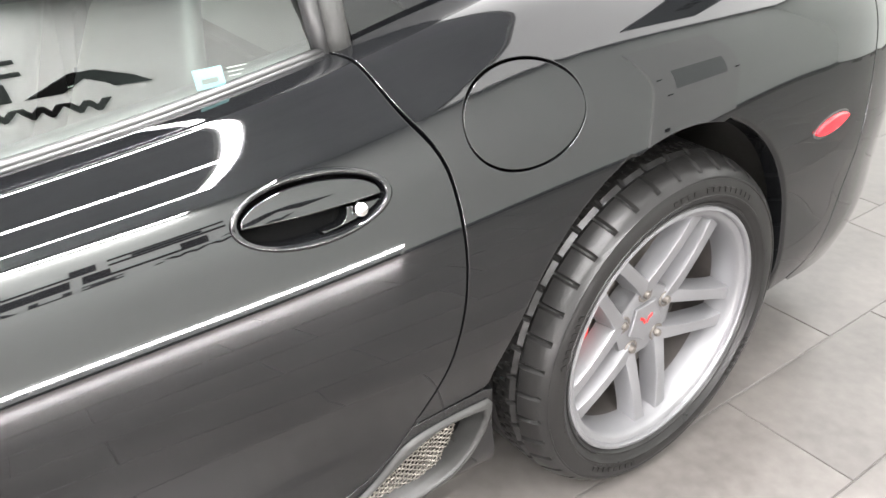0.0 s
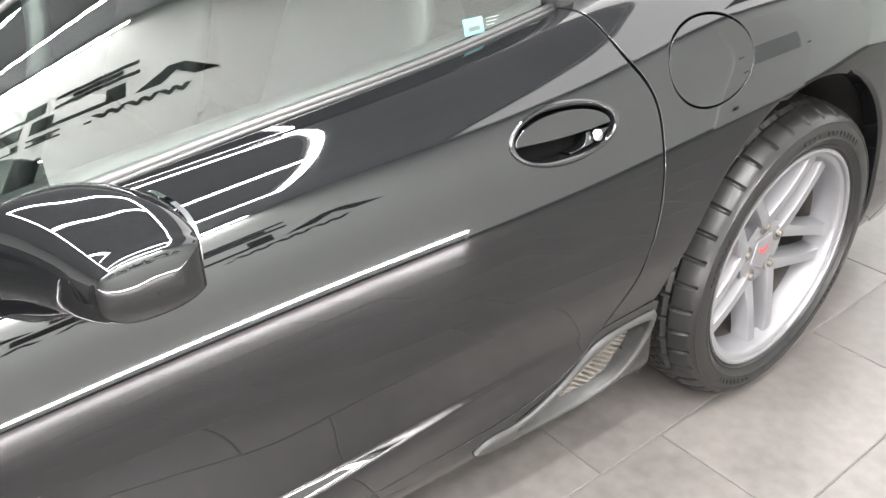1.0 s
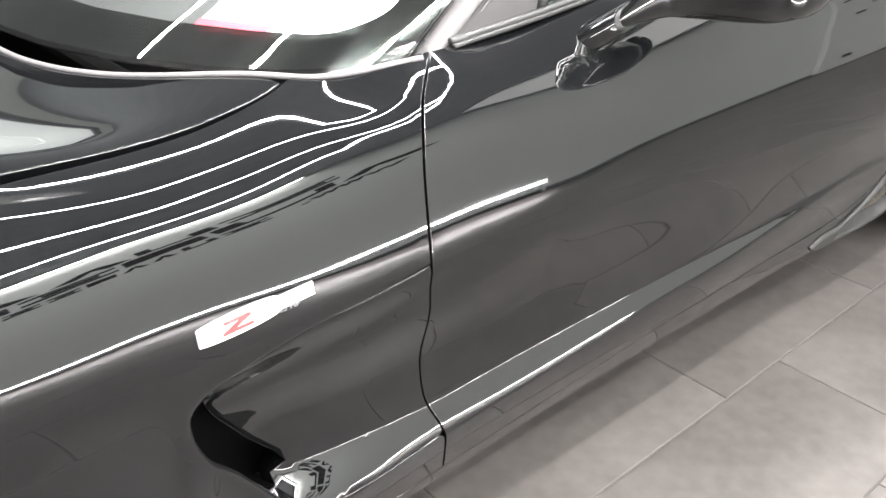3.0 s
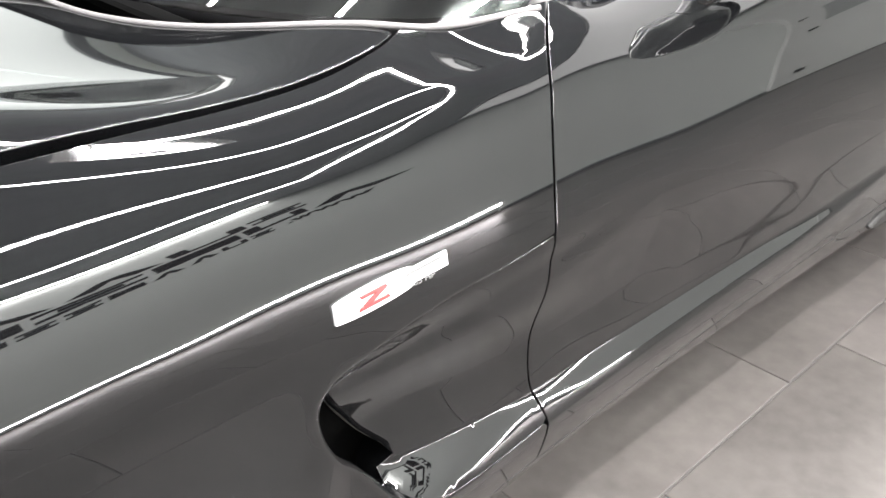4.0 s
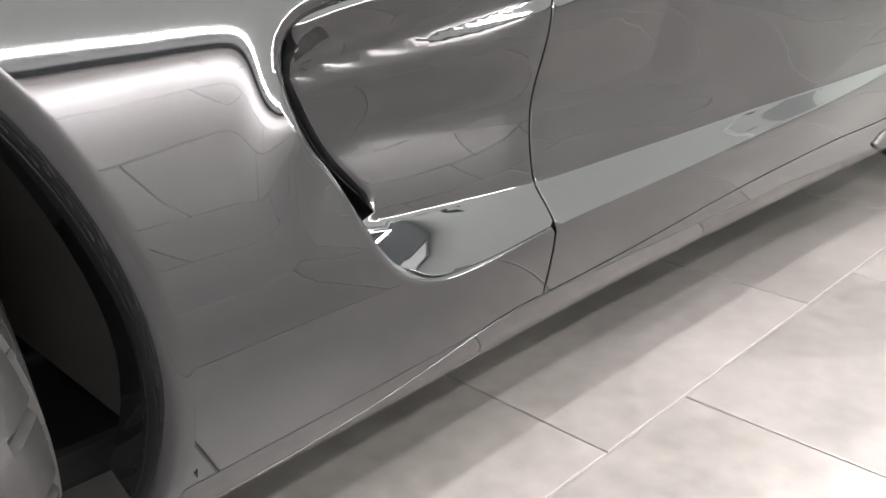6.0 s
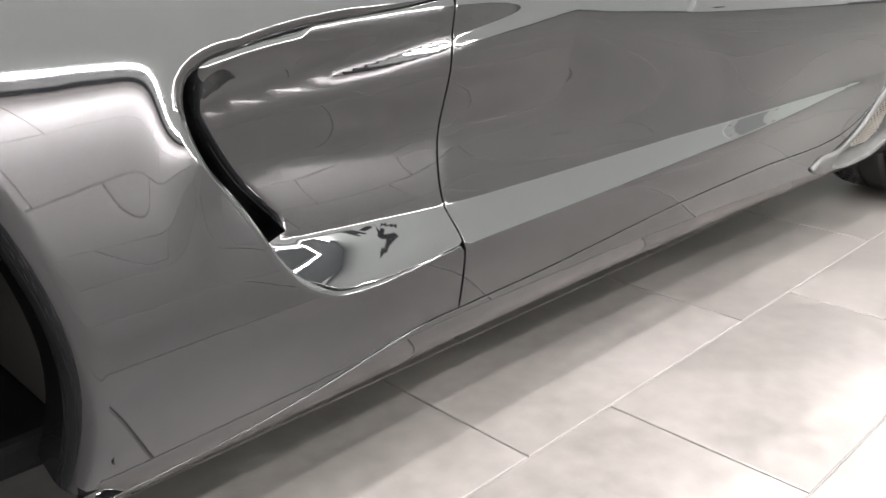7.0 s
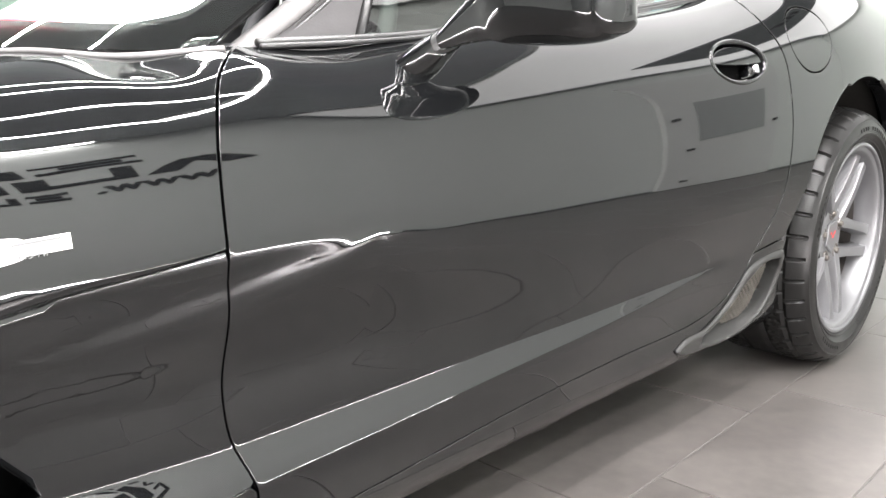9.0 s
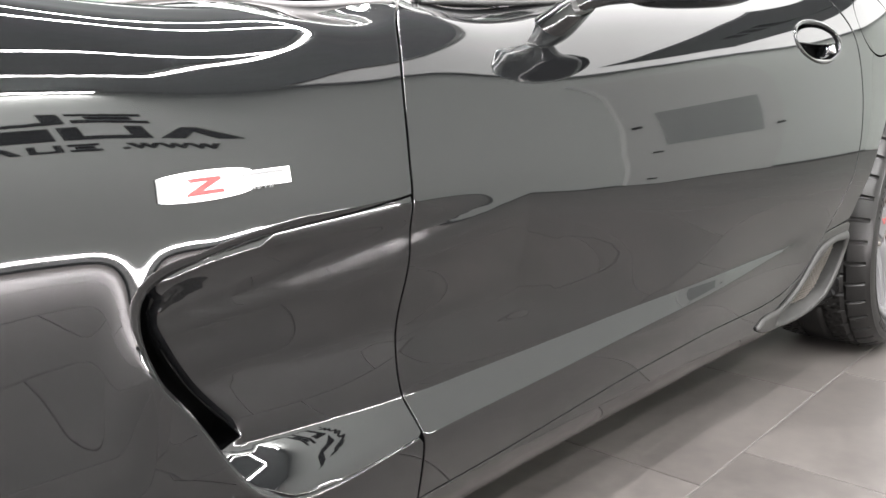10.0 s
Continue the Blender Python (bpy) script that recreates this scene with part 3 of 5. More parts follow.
sheet("rear_deck", line([(-0.05, 0.955), (0.3, 0.95), (0.93, 0.95)], 0.03) + line([(0.94, 1.0), (0.94, 1.58)], 0.03) + line([(0.93, 1.599), (0.2, 1.599), (-0.05, 1.599)], 0.03), (), PAINT, car, grid=0.04, gap=0.003)
cowl = line([(x - 0.013, at_y(x - 0.013, y - 0.006)) for y, x in FOOT[5:1:-1]] + [(-2.04, at_y(-2.04, 0.25)), (-2.05, 1.599)])
sheet("hood", cowl + line([(-3.2, 1.599), (-3.2, at_y(-3.2, 0.59))], 0.04) + line(hood_cut[::-1])[:-1], (), PAINT, car, grid=0.022, gap=0.0003, sink=0.0010, lip=lambda x, v: 0.0018, label="glossy black hood")

# dark shell behind the gaps
sheet("inner_shell", on_side([(-1.92, 0.70), (-1.92, 0.60)]) + on_side([(-1.80, 0.60), (-1.80, 0.20), (-0.76, 0.20), (-0.62, 0.34), (-0.56, 0.42), (-0.44, 0.44), (-0.42, 0.60), (-0.2, 0.745), (0.2, 0.745), (0.30, 0.70), (0.41, 0.60), (0.41, 0.33), (0.85, 0.30)]) + [(0.88, 0.90), (-0.5, 0.88), (-0.6, 0.815), (-1.68, 0.815)], (), INNER, car, sink=0.03, edge=0.0, grid=0.04, gap=0.0)


# ---------- wheels ----------
def revolve(bm, prof, n=72):
    """Turn a profile of (radius, y) about the y axis."""
    rows = []
    for i in range(n):
        a = 2 * math.pi * i / n
        rows.append([bm.verts.new((r * math.cos(a), y, r * math.sin(a))) for r, y in prof])
    for i in range(n):
        p, q = rows[i], rows[(i + 1) % n]
        for j in range(len(prof) - 1):
            bm.faces.new((p[j], p[j + 1], q[j + 1], q[j]))
    bmesh.ops.recalc_face_normals(bm, faces=bm.faces)


def tyre_mesh(radius, rim, width):
    """y = 0 is the outer edge of the rim; the tyre goes inwards (+y). Shoulder blocks, four ribs and slanted cuts."""
    bm = bmesh.new()
    n = 38 * 14
    wall = [(rim - 0.008, 0.022), (rim - 0.002, 0.002), (rim + 0.003, -0.004), (rim + 0.0045, -0.0065), (rim + 0.0075, -0.0075), (rim + 0.0085, -0.0055), (rim + 0.014, -0.010), (rim + 0.020, -0.0125), (rim + 0.021, -0.0140), (rim + 0.024, -0.0145), (rim + 0.025, -0.0133), (rim + 0.040, -0.0135), (rim + 0.052, -0.010), (rim + 0.053, -0.0112), (rim + 0.056, -0.0108), (rim + 0.057, -0.0082), (radius - 0.020, -0.003)]
    tread = []
    ys = np.linspace(0.004, width - 0.034, 34)
    rows = []
    for i in range(n):
        a = 2 * math.pi * i / n
        c, s = math.cos(a), math.sin(a)
        ring = []
        for r, y in wall:
            ring.append((r * c, y, r * s))
        for y in ys:
            u = abs(y - (width - 0.03) / 2) / ((width - 0.03) / 2)
            r = radius - 0.016 * max(0.0, u - 0.62) ** 1.6 / 0.38**1.6 - 0.001 * u
            ph = (i / 14 + (0.0 if u > 0.7 else 1.6 * (1 - u) * 4)) % 1.0
            cut = ph < 0.135 if u > 0.7 else ph < 0.1
            sipe = 0.5 < ph < 0.565
            groove = min(abs(u - 0.68), abs(u - 0.26)) < 0.045
            if groove or (cut and u > 0.30):
                r -= 0.006
            elif sipe and 0.74 < u < 0.93:
                r -= 0.0025
            ring.append((r * c, y, r * s))
        for r, y in wall[::-1]:
            ring.append((r * c, width - 0.03 - y, r * s))
        rows.append([bm.verts.new(p) for p in ring])
    for i in range(n):
        p, q = rows[i], rows[(i + 1) % n]
        for j in range(len(p) - 1):
            bm.faces.new((p[j], p[j + 1], q[j + 1], q[j]))
    bmesh.ops.recalc_face_normals(bm, faces=bm.faces)
    return bm


def spoke_rings(sign, rim):
    """One bar of a spoke pair, from hub to rim, along +x in the wheel's plane."""
    rings = []
    a, b = np.array((0.048, 0.0410 * sign)), np.array((rim - 0.027, 0.0300 * sign))
    along = (b - a) / np.linalg.norm(b - a)
    side = np.array((-along[1], along[0]))
    for u in np.linspace(0, 1, 13):
        c = a + (b - a) * u
        w = 0.0165 - 0.0035 * min(1.0, u / 0.4) + 0.003 * max(0.0, u - 0.8) / 0.2
        front = 0.048 - 0.040 * u + 0.016 * u * u
        deep = front + 0.040
        k = 0.86 * w
        rings.append([(c[0] + side[0] * q, d, c[1] + side[1] * q) for q, d in ((-w - 0.004, deep), (-w, front + 0.0045), (-k, front + 0.0006), (-0.4 * k, front), (0.4 * k, front), (k, front + 0.0006), (w, front + 0.0045), (w + 0.004, deep))])
    return rings


def wheel(name, x, axle, rim, radius, width, lip_y, first):
    """A wheel whose outer rim edge stands at lip_y."""
    w = thing(name, "silver five-double-spoke alloy wheel with a low-profile black tyre", "")
    w.parent = car
    w.location = (x, lip_y, axle)
    t = part("tyre", tyre_mesh(radius, rim, width), RUBBER, w, "black low-profile tyre with open shoulder blocks")
    t.data.set_sharp_from_angle(angle=radians(38))
    bm = bmesh.new()
    for a0, count, wide in ((52, 9, 2.6), (88, 4, 2.4), (150, 7, 2.0), (232, 8, 2.6), (318, 6, 2.2)):
        for k in range(count):
            a = a0 + k * (wide + 1.0)
            pts = [(r * math.cos(radians(q)), r * math.sin(radians(q))) for r, q in ((rim + 0.0305, a), (rim + 0.0305, a + wide * 0.75), (rim + 0.0395, a + wide), (rim + 0.0395, a + wide * 0.25))]
            loft(bm, [[(p, -0.0135, q) for p, q in pts], [(p, -0.0152, q) for p, q in pts]])
    tagged(part("sidewall_marking", bm, RUBBER, t, smooth=False), "raised rubber bars on the sidewall", kind="stuff")
    bm = bmesh.new()
    revolve(bm, [(rim - 0.002, 0.006), (rim, 0.001), (rim - 0.002, -0.003), (rim - 0.008, -0.004), (rim - 0.0105, -0.002), (rim - 0.0115, 0.004), (rim - 0.020, 0.006), (rim - 0.0235, 0.009), (rim - 0.0255, 0.020), (rim - 0.031, 0.034), (rim - 0.033, 0.065)], 96)
    rm = part("rim", bm, ALLOY, w)
    # the barrel's deep part, coloured darker than the rim for that shade
    bm = bmesh.new()
    revolve(bm, [(rim - 0.033, 0.065), (rim - 0.036, 0.10), (rim - 0.040, 0.16), (rim - 0.026, 0.235), (rim - 0.01, 0.245)], 96)
    part("barrel", bm, DUSTSHADE, w, "inner wheel barrel with dust and shade in its dark colour")
    rm.data.set_sharp_from_angle(angle=radians(40))
    bm = bmesh.new()
    revolve(bm, [(0.0, 0.053), (0.030, 0.053), (0.040, 0.051), (0.066, 0.050), (0.071, 0.053), (0.073, 0.062), (0.075, 0.092), (0.0, 0.092)], 60)
    hub = part("hub", bm, ALLOY, w)
    hub.data.set_sharp_from_angle(angle=radians(35))
    for i in range(5):
        for sign in (-1, 1):
            bm = bmesh.new()
            loft(bm, spoke_rings(sign, rim))
            bmesh.ops.rotate(bm, verts=bm.verts, cent=(0, 0, 0), matrix=Matrix.Rotation(-radians(first + 72 * i), 3, "Y"))
            sp = part("spoke", bm, ALLOY, w)
            sp.data.set_sharp_from_angle(angle=radians(30))
        bm = bmesh.new()
        rings = []
        for r, w2, front in ((0.040, 0.027, 0.0520), (0.055, 0.0275, 0.0510), (0.066, 0.0275, 0.0505), (0.072, 0.0265, 0.0510)):
            rings.append([(r, d, q) for q, d in ((-w2 - 0.004, front + 0.04), (-w2, front + 0.006), (-0.75 * w2, front + 0.0006), (-0.3 * w2, front), (0.3 * w2, front), (0.75 * w2, front + 0.0006), (w2, front + 0.006), (w2 + 0.004, front + 0.04))])
        loft(bm, rings)
        bmesh.ops.rotate(bm, verts=bm.verts, cent=(0, 0, 0), matrix=Matrix.Rotation(-radians(first + 72 * i), 3, "Y"))
        sp = part("spoke_root", bm, ALLOY, w)
        sp.data.set_sharp_from_angle(angle=radians(30))
        a = radians(first + 36 + 72 * i)
        bm = bmesh.new()
        revolve(bm, [(0.0, 0.016), (0.006, 0.016), (0.0078, 0.019), (0.0082, 0.024), (0.011, 0.034), (0.0125, 0.036), (0.0125, 0.042)], 12)
        nut = part("lug_nut", bm, CAST, w)
        nut.location = (0.0603 * math.cos(a), 0.024, 0.0603 * math.sin(a))
        nut.data.set_sharp_from_angle(angle=radians(35))
        # dark ring whose colour gives the shade in the nut's pocket
        bm = bmesh.new()
        revolve(bm, [(0.0125, 0.0365), (0.0150, 0.0350), (0.0168, 0.0348), (0.0180, 0.037)], 20)
        shade_ring = part("nut_shade_ring", bm, CAST, w)
        shade_ring.location = (nut.location.x, 0.0125, nut.location.z)
    bm = bmesh.new()
    cap = [(0.046 * (1.0 if k % 2 else 0.80) * math.cos(radians(first + 36 + 36 * k)), 0.046 * (1.0 if k % 2 else 0.80) * math.sin(radians(first + 36 + 36 * k))) for k in range(10)]
    loft(bm, [[(x0, 0.054, z0) for x0, z0 in cap], [(x0, 0.0465, z0) for x0, z0 in cap], [(x0 * 0.95, 0.045, z0 * 0.95) for x0, z0 in cap]])
    part("centre_cap", bm, ALLOY, w, "silver five-sided centre cap", smooth=False)
    bm = bmesh.new()
    for q in (-1, 1):
        ring = [(0.001 * q, 0.0), (0.017 * q, 0.008), (0.015 * q, 0.013), (0.006 * q, 0.008), (0.004 * q, -0.006)]
        loft(bm, [[(a0, 0.0455, b0) for a0, b0 in ring], [(a0, 0.0442, b0) for a0, b0 in ring]])
    part("cap_emblem", bm, REDINK, w, "small red emblem on the centre cap", smooth=False)
    bm = bmesh.new()
    revolve(bm, [(0.06, 0.100), (0.075, 0.098), (0.16, 0.098), (0.162, 0.101), (0.162, 0.124), (0.06, 0.126)], 60)
    disc = part("brake_disc", bm, CAST, w)
    disc.data.set_sharp_from_angle(angle=radians(35))
    bm = bmesh.new()
    rings = []
    for a in np.linspace(160, 204, 9):
        c, s = math.cos(radians(a)), math.sin(radians(a))
        rings.append([(r * c, y, r * s) for r, y in ((0.110, 0.088), (0.120, 0.078), (0.170, 0.078), (0.180, 0.088), (0.180, 0.140), (0.110, 0.140))])
    loft(bm, rings)
    part("brake_caliper", bm, RED, w, "red brake caliper", smooth=False)
    # dark plate that keeps the openings between the spokes in painted shade
    bm = bmesh.new()
    revolve(bm, [(0.0, 0.13), (0.185, 0.13), (0.19, 0.14), (0.0, 0.16)], 40)
    part("hub_carrier", bm, DUSTSHADE, w)
    return w


rear_wheel = wheel("rear_wheel", REAR_X, AXLE_R, 0.246, 0.331, 0.30, -0.915, -11)
front_wheel = wheel("front_wheel", FRONT_X, AXLE_F, 0.233, 0.322, 0.275, -0.875, 10)
front_wheel.rotation_euler = (0, 0, radians(-14))
for src, x, lip in ((rear_wheel, REAR_X, 0.915), (front_wheel, FRONT_X, 0.885)):
    c = copy_thing(src, pose(x, lip, src.location.z, 0, 0, 180))


def wheel_well(name, cx, cz, rx, rz, y0, y1):
    bm = bmesh.new()
    rings = []
    for y in np.linspace(y0, y1, 8):
        rings.append([(cx + rx * math.cos(radians(a)), y, cz + rz * math.sin(radians(a))) for a in np.linspace(-8, 188, 50)])
    rows = loft(bm, rings, closed=False)
    bm.faces.new(rows[-1])
    part(name, bm, LINER, car, "dark plastic wheel arch liner")


for s in (-1, 1):
    wheel_well("rear_wheel_well", -0.045, 0.34, 0.41, 0.42, 0.872 * s, 0.5 * s)
    wheel_well("front_wheel_well", FRONT_X, 0.30, 0.435, 0.43, 0.872 * s, 0.45 * s)

# ---------- room ----------
def slab(name, x0, x1, y0, y1, z0, z1, mat, label, category="wall"):
    bm = bmesh.new()
    box(bm, x0, x1, y0, y1, z0, z1)
    return tagged(part(name, bm, mat, smooth=False), label, category, kind="structure")


slab("wall_south", WALL_W - 0.15, WALL_E + 0.15, WALL_S - 0.15, WALL_S, 0, CEIL, WALLPAINT, "pale grey-green painted showroom wall with black lettering")
slab("wall_north", WALL_W - 0.15, WALL_E + 0.15, WALL_N, WALL_N + 0.15, 0, CEIL, WALLPAINT, "pale grey-green painted showroom wall")
slab("wall_west", WALL_W - 0.15, WALL_W, WALL_S, WALL_N, 0, CEIL, WALLPAINT, "pale painted end wall")
slab("wall_east", WALL_E, WALL_E + 0.15, WALL_S, WALL_N, 0, CEIL, WALLPAINT, "pale painted end wall")
slab("ceiling", WALL_W - 0.15, WALL_E + 0.15, WALL_S - 0.15, WALL_N + 0.15, CEIL, CEIL + 0.1, CEILPAINT, "charcoal painted ceiling with white light strips", "ceiling")
floor = slab("floor", WALL_W - 0.15, WALL_E + 0.15, WALL_S - 0.15, WALL_N + 0.15, -0.12, -0.003, GROUT, "grey stone-look floor tiles in half bond with thin joints", "floor")

for cx, cy, lx, ly in STRIPS:
    f = thing("ceiling_light", "slim white linear light strip on the ceiling", "ceiling light", (cx, cy, LED_Z), "ceiling strips")
    bm = bmesh.new()
    box(bm, -lx / 2 - 0.01, lx / 2 + 0.01, -ly / 2 - 0.01, ly / 2 + 0.01, 0, 0.05, 0.004)
    part("housing", bm, HOUSING, f, smooth=False)
    bm = bmesh.new()
    box(bm, -lx / 2, lx / 2, -ly / 2, ly / 2, -0.006, 0.0)
    part("diffuser", bm, DIFFUSER, f, smooth=False)


# the added glowing field under the ceiling and the bars around it
glow = thing("luminous_ceiling", "glowing white field added under the ceiling, with a slim frame", "ceiling light", (GLOW[0], GLOW[1], CEIL))
bm = bmesh.new()
box(bm, -GLOW[2] / 2, GLOW[2] / 2, -GLOW[3] / 2, GLOW[3] / 2, -0.025, -0.004)
part("glow_sheet", bm, CEILGLOW, glow, smooth=False)
for sx, sy, wx, wy in ((0, -1, GLOW[2] + 0.06, 0.03), (0, 1, GLOW[2] + 0.06, 0.03), (-1, 0, 0.03, GLOW[3]), (1, 0, 0.03, GLOW[3])):
    bm = bmesh.new()
    cx, cy = sx * (GLOW[2] / 2 + 0.016), sy * (GLOW[3] / 2 + 0.016)
    box(bm, cx - wx / 2, cx + wx / 2, cy - wy / 2, cy + wy / 2, -0.04, -0.001, 0.003)
    part("frame_bar", bm, HOUSING, glow, smooth=False)

base = thing("wall_light", "thin white light line along the foot of the wall", "wall light", (BASE_LED[0], WALL_S, 0.0))
bm = bmesh.new()
box(bm, -BASE_LED[2] / 2, BASE_LED[2] / 2, 0.001, 0.016, 0.060, 0.096, 0.002)
part("housing", bm, HOUSING, base, smooth=False)
bm = bmesh.new()
box(bm, -BASE_LED[2] / 2, BASE_LED[2] / 2, 0.001, 0.012, 0.020, 0.0595, 0.002)
part("skirting", bm, GREYPANEL, base, "pale grey skirting below the light line", smooth=False)
# proud black strip; the floor gap's shade is put into its colour
bm = bmesh.new()
box(bm, -BASE_LED[2] / 2, BASE_LED[2] / 2, 0.001, 0.006, 0.0, 0.0195)
part("gap_shade_strip", bm, INK, base, "black strip for the shade in the gap above the floor", smooth=False)
bm = bmesh.new()
box(bm, -BASE_LED[2] / 2, BASE_LED[2] / 2, 0.0165, 0.021, 0.064, 0.092)
part("diffuser", bm, BASELED, base, smooth=False)
bm = bmesh.new()
box(bm, BASE_LED[0] + BASE_LED[2] / 2 + 0.02, WALL_E, WALL_S + 0.001, WALL_S + 0.015, 0.0, 0.022, 0.003)
tagged(part("baseboard", bm, DARKBOARD, smooth=False), "low dark baseboard along the wall", "baseboard", kind="structure")

# wall sign: three rows of plain black shapes
sign = thing("wall_sign", "three rows of black wall lettering shown as plain bars", "sign", (0.0, WALL_S, 1.4))


def glyph(x0, w, z0, h, kind_of):
    """One plain black shape of a letter's size; x runs towards the left end of the wall."""
    bm = bmesh.new()
    d0, d1, t = 0.002, 0.010, h * 0.26
    if kind_of == 0:
        for a, b, c, d in ((0, w, 0, t), (0, w * 0.22, t, h), (w * 0.78, w, t, h)):
            box(bm, x0 - b, x0 - a, d0, d1, z0 + c, z0 + d)
    elif kind_of == 1:
        ring = [(0, 0), (w * 0.30, 0), (w * 0.5, h * 0.6), (w * 0.7, 0), (w, 0), (w * 0.6, h), (w * 0.4, h)]
        loft(bm, [[(x0 - a, d0, z0 + b) for a, b in ring], [(x0 - a, d1, z0 + b) for a, b in ring]])
    elif kind_of == 2:
        for a, b, c, d in ((0, w, 0, t), (0, w, h - t, h), (w * 0.2, w * 0.8, t * 1.3, h - t * 1.3)):
            box(bm, x0 - b, x0 - a, d0, d1, z0 + c, z0 + d)
    else:
        box(bm, x0 - w, x0, d0, d1, z0, z0 + h)
    part("bar", bm, INK, sign, smooth=False)


for row_z, row_h, start, step_x, wide, kinds in ((0.335, 0.17, -0.36, 0.44, 0.40, (2, 0, 1, 1, 3, 2, 2)), (0.10, 0.18, 0.03, 0.46, 0.42, (1, 0, 3, 2, 0, 2, 1)), (-0.06, 0.10, -0.72, 0.165, 0.135, (2, 0, 1, 1, 3, 2, 2, 0, 1, 2, 2, 1, 0, 3))):
    for i, kd in enumerate(kinds):
        glyph(start - i * step_x, wide, row_z, row_h, kd)
prefix = bpy.data.curves.new("prefix", "FONT")
prefix.body, prefix.size, prefix.extrude, prefix.offset = "www.", 0.155, 0.004, 0.004
prefix.materials.append(INK)
prefix_ob = new("prefix", prefix)
prefix_ob.parent = sign
prefix_ob.matrix_basis = pose(-0.13, 0.006, -0.045, 90, 0, 180) @ Matrix.Diagonal((1.35, 1, 1, 1))

# panelled door in the lettered wall, seen only mirrored in the paint
door_1 = tagged(thing("door_1", "white flush door with a grey window panel and dark handles", "door", (2.75, WALL_S, 0.0)), kind="structure")
bm = bmesh.new()
box(bm, -0.62, 0.62, 0.002, 0.03, 0.0, 2.02, 0.004)
part("leaf", bm, PANEL, door_1, smooth=False)
bm = bmesh.new()
box(bm, -0.36, 0.40, 0.031, 0.038, 0.72, 1.22, 0.002)
part("window_panel", bm, GREYPANEL, door_1, smooth=False)
for hx, hz in ((-0.55, 1.05), (-0.45, 0.12), (-0.45, 0.62), (0.56, 0.78)):
    bm = bmesh.new()
    box(bm, hx - 0.02, hx + 0.02, 0.031, 0.06, hz - 0.015, hz + 0.015, 0.004)
    part("fitting", bm, INK, door_1, smooth=False)

board = thing("hanging_board", "dark grey board with black bars hung below the ceiling", "sign", (2.45, -1.8, CEIL - 0.06))
bm = bmesh.new()
box(bm, -0.5, 0.5, -0.7, 0.7, -0.012, 0.012, 0.004)
part("panel", bm, DARKBOARD, board, smooth=False)
for i in range(3):
    bm = bmesh.new()
    box(bm, -0.1, 0.08, -0.3 + i * 0.14, -0.2 + i * 0.14, -0.017, -0.0125)
    part("bar", bm, INK, board, smooth=False)
for i in (-1, 1):
    bm = bmesh.new()
    tube(bm, [(0.3 * i, 0.5 * i, 0.012), (0.3 * i, 0.5 * i, 0.06)], 0.006)
    part("hanger", bm, STEEL, board)

# sectional door in the far wall; its panels glow by added emission
far_door = tagged(thing("door_2", "white sectional garage door with a glow added to its panels", "door", (-0.6, WALL_N, 0.0)), kind="structure")
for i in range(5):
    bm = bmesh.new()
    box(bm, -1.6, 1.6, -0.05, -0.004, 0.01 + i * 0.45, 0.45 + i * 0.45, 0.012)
    part("panel", bm, GLOWPANEL, far_door, "white door panel with an added glow", smooth=False)
for x0, x1, z0, z1 in ((-1.69, -1.605, 0.0, 2.34), (1.605, 1.69, 0.0, 2.34), (-1.604, 1.604, 2.265, 2.34)):
    bm = bmesh.new()
    box(bm, x0, x1, -0.07, -0.002, z0, z1, 0.006)
    part("frame_rail", bm, DARKBOARD, far_door, "dark guide rail of the garage door", smooth=False)

extinguisher = thing("fire_extinguisher", "red fire extinguisher with a black valve on the wall", "fire extinguisher", (1.28, WALL_N - 0.09, 1.0))
bm = bmesh.new()
revolve(bm, [(0.0, 0.0), (0.060, 0.0), (0.070, 0.012), (0.070, 0.36), (0.055, 0.41), (0.022, 0.44), (0.0, 0.44)], 24)
bmesh.ops.rotate(bm, verts=bm.verts, cent=(0, 0, 0), matrix=Matrix.Rotation(radians(90), 3, "X"))
part("cylinder", bm, RED, extinguisher)
bm = bmesh.new()
box(bm, -0.03, 0.05, -0.018, 0.018, 0.44, 0.50, 0.005)
part("valve", bm, INK, extinguisher, smooth=False)
bm = bmesh.new()
tube(bm, curve([(0.05, 0.0, 0.47), (0.10, 0.0, 0.42), (0.105, 0.0, 0.28), (0.085, 0.0, 0.16)], 20), 0.010, 8)
part("hose", bm, INK, extinguisher)
bm = bmesh.new()
box(bm, -0.03, 0.03, 0.066, 0.09, 0.28, 0.33, 0.003)
part("bracket", bm, INK, extinguisher, smooth=False)


drawn[0] = True

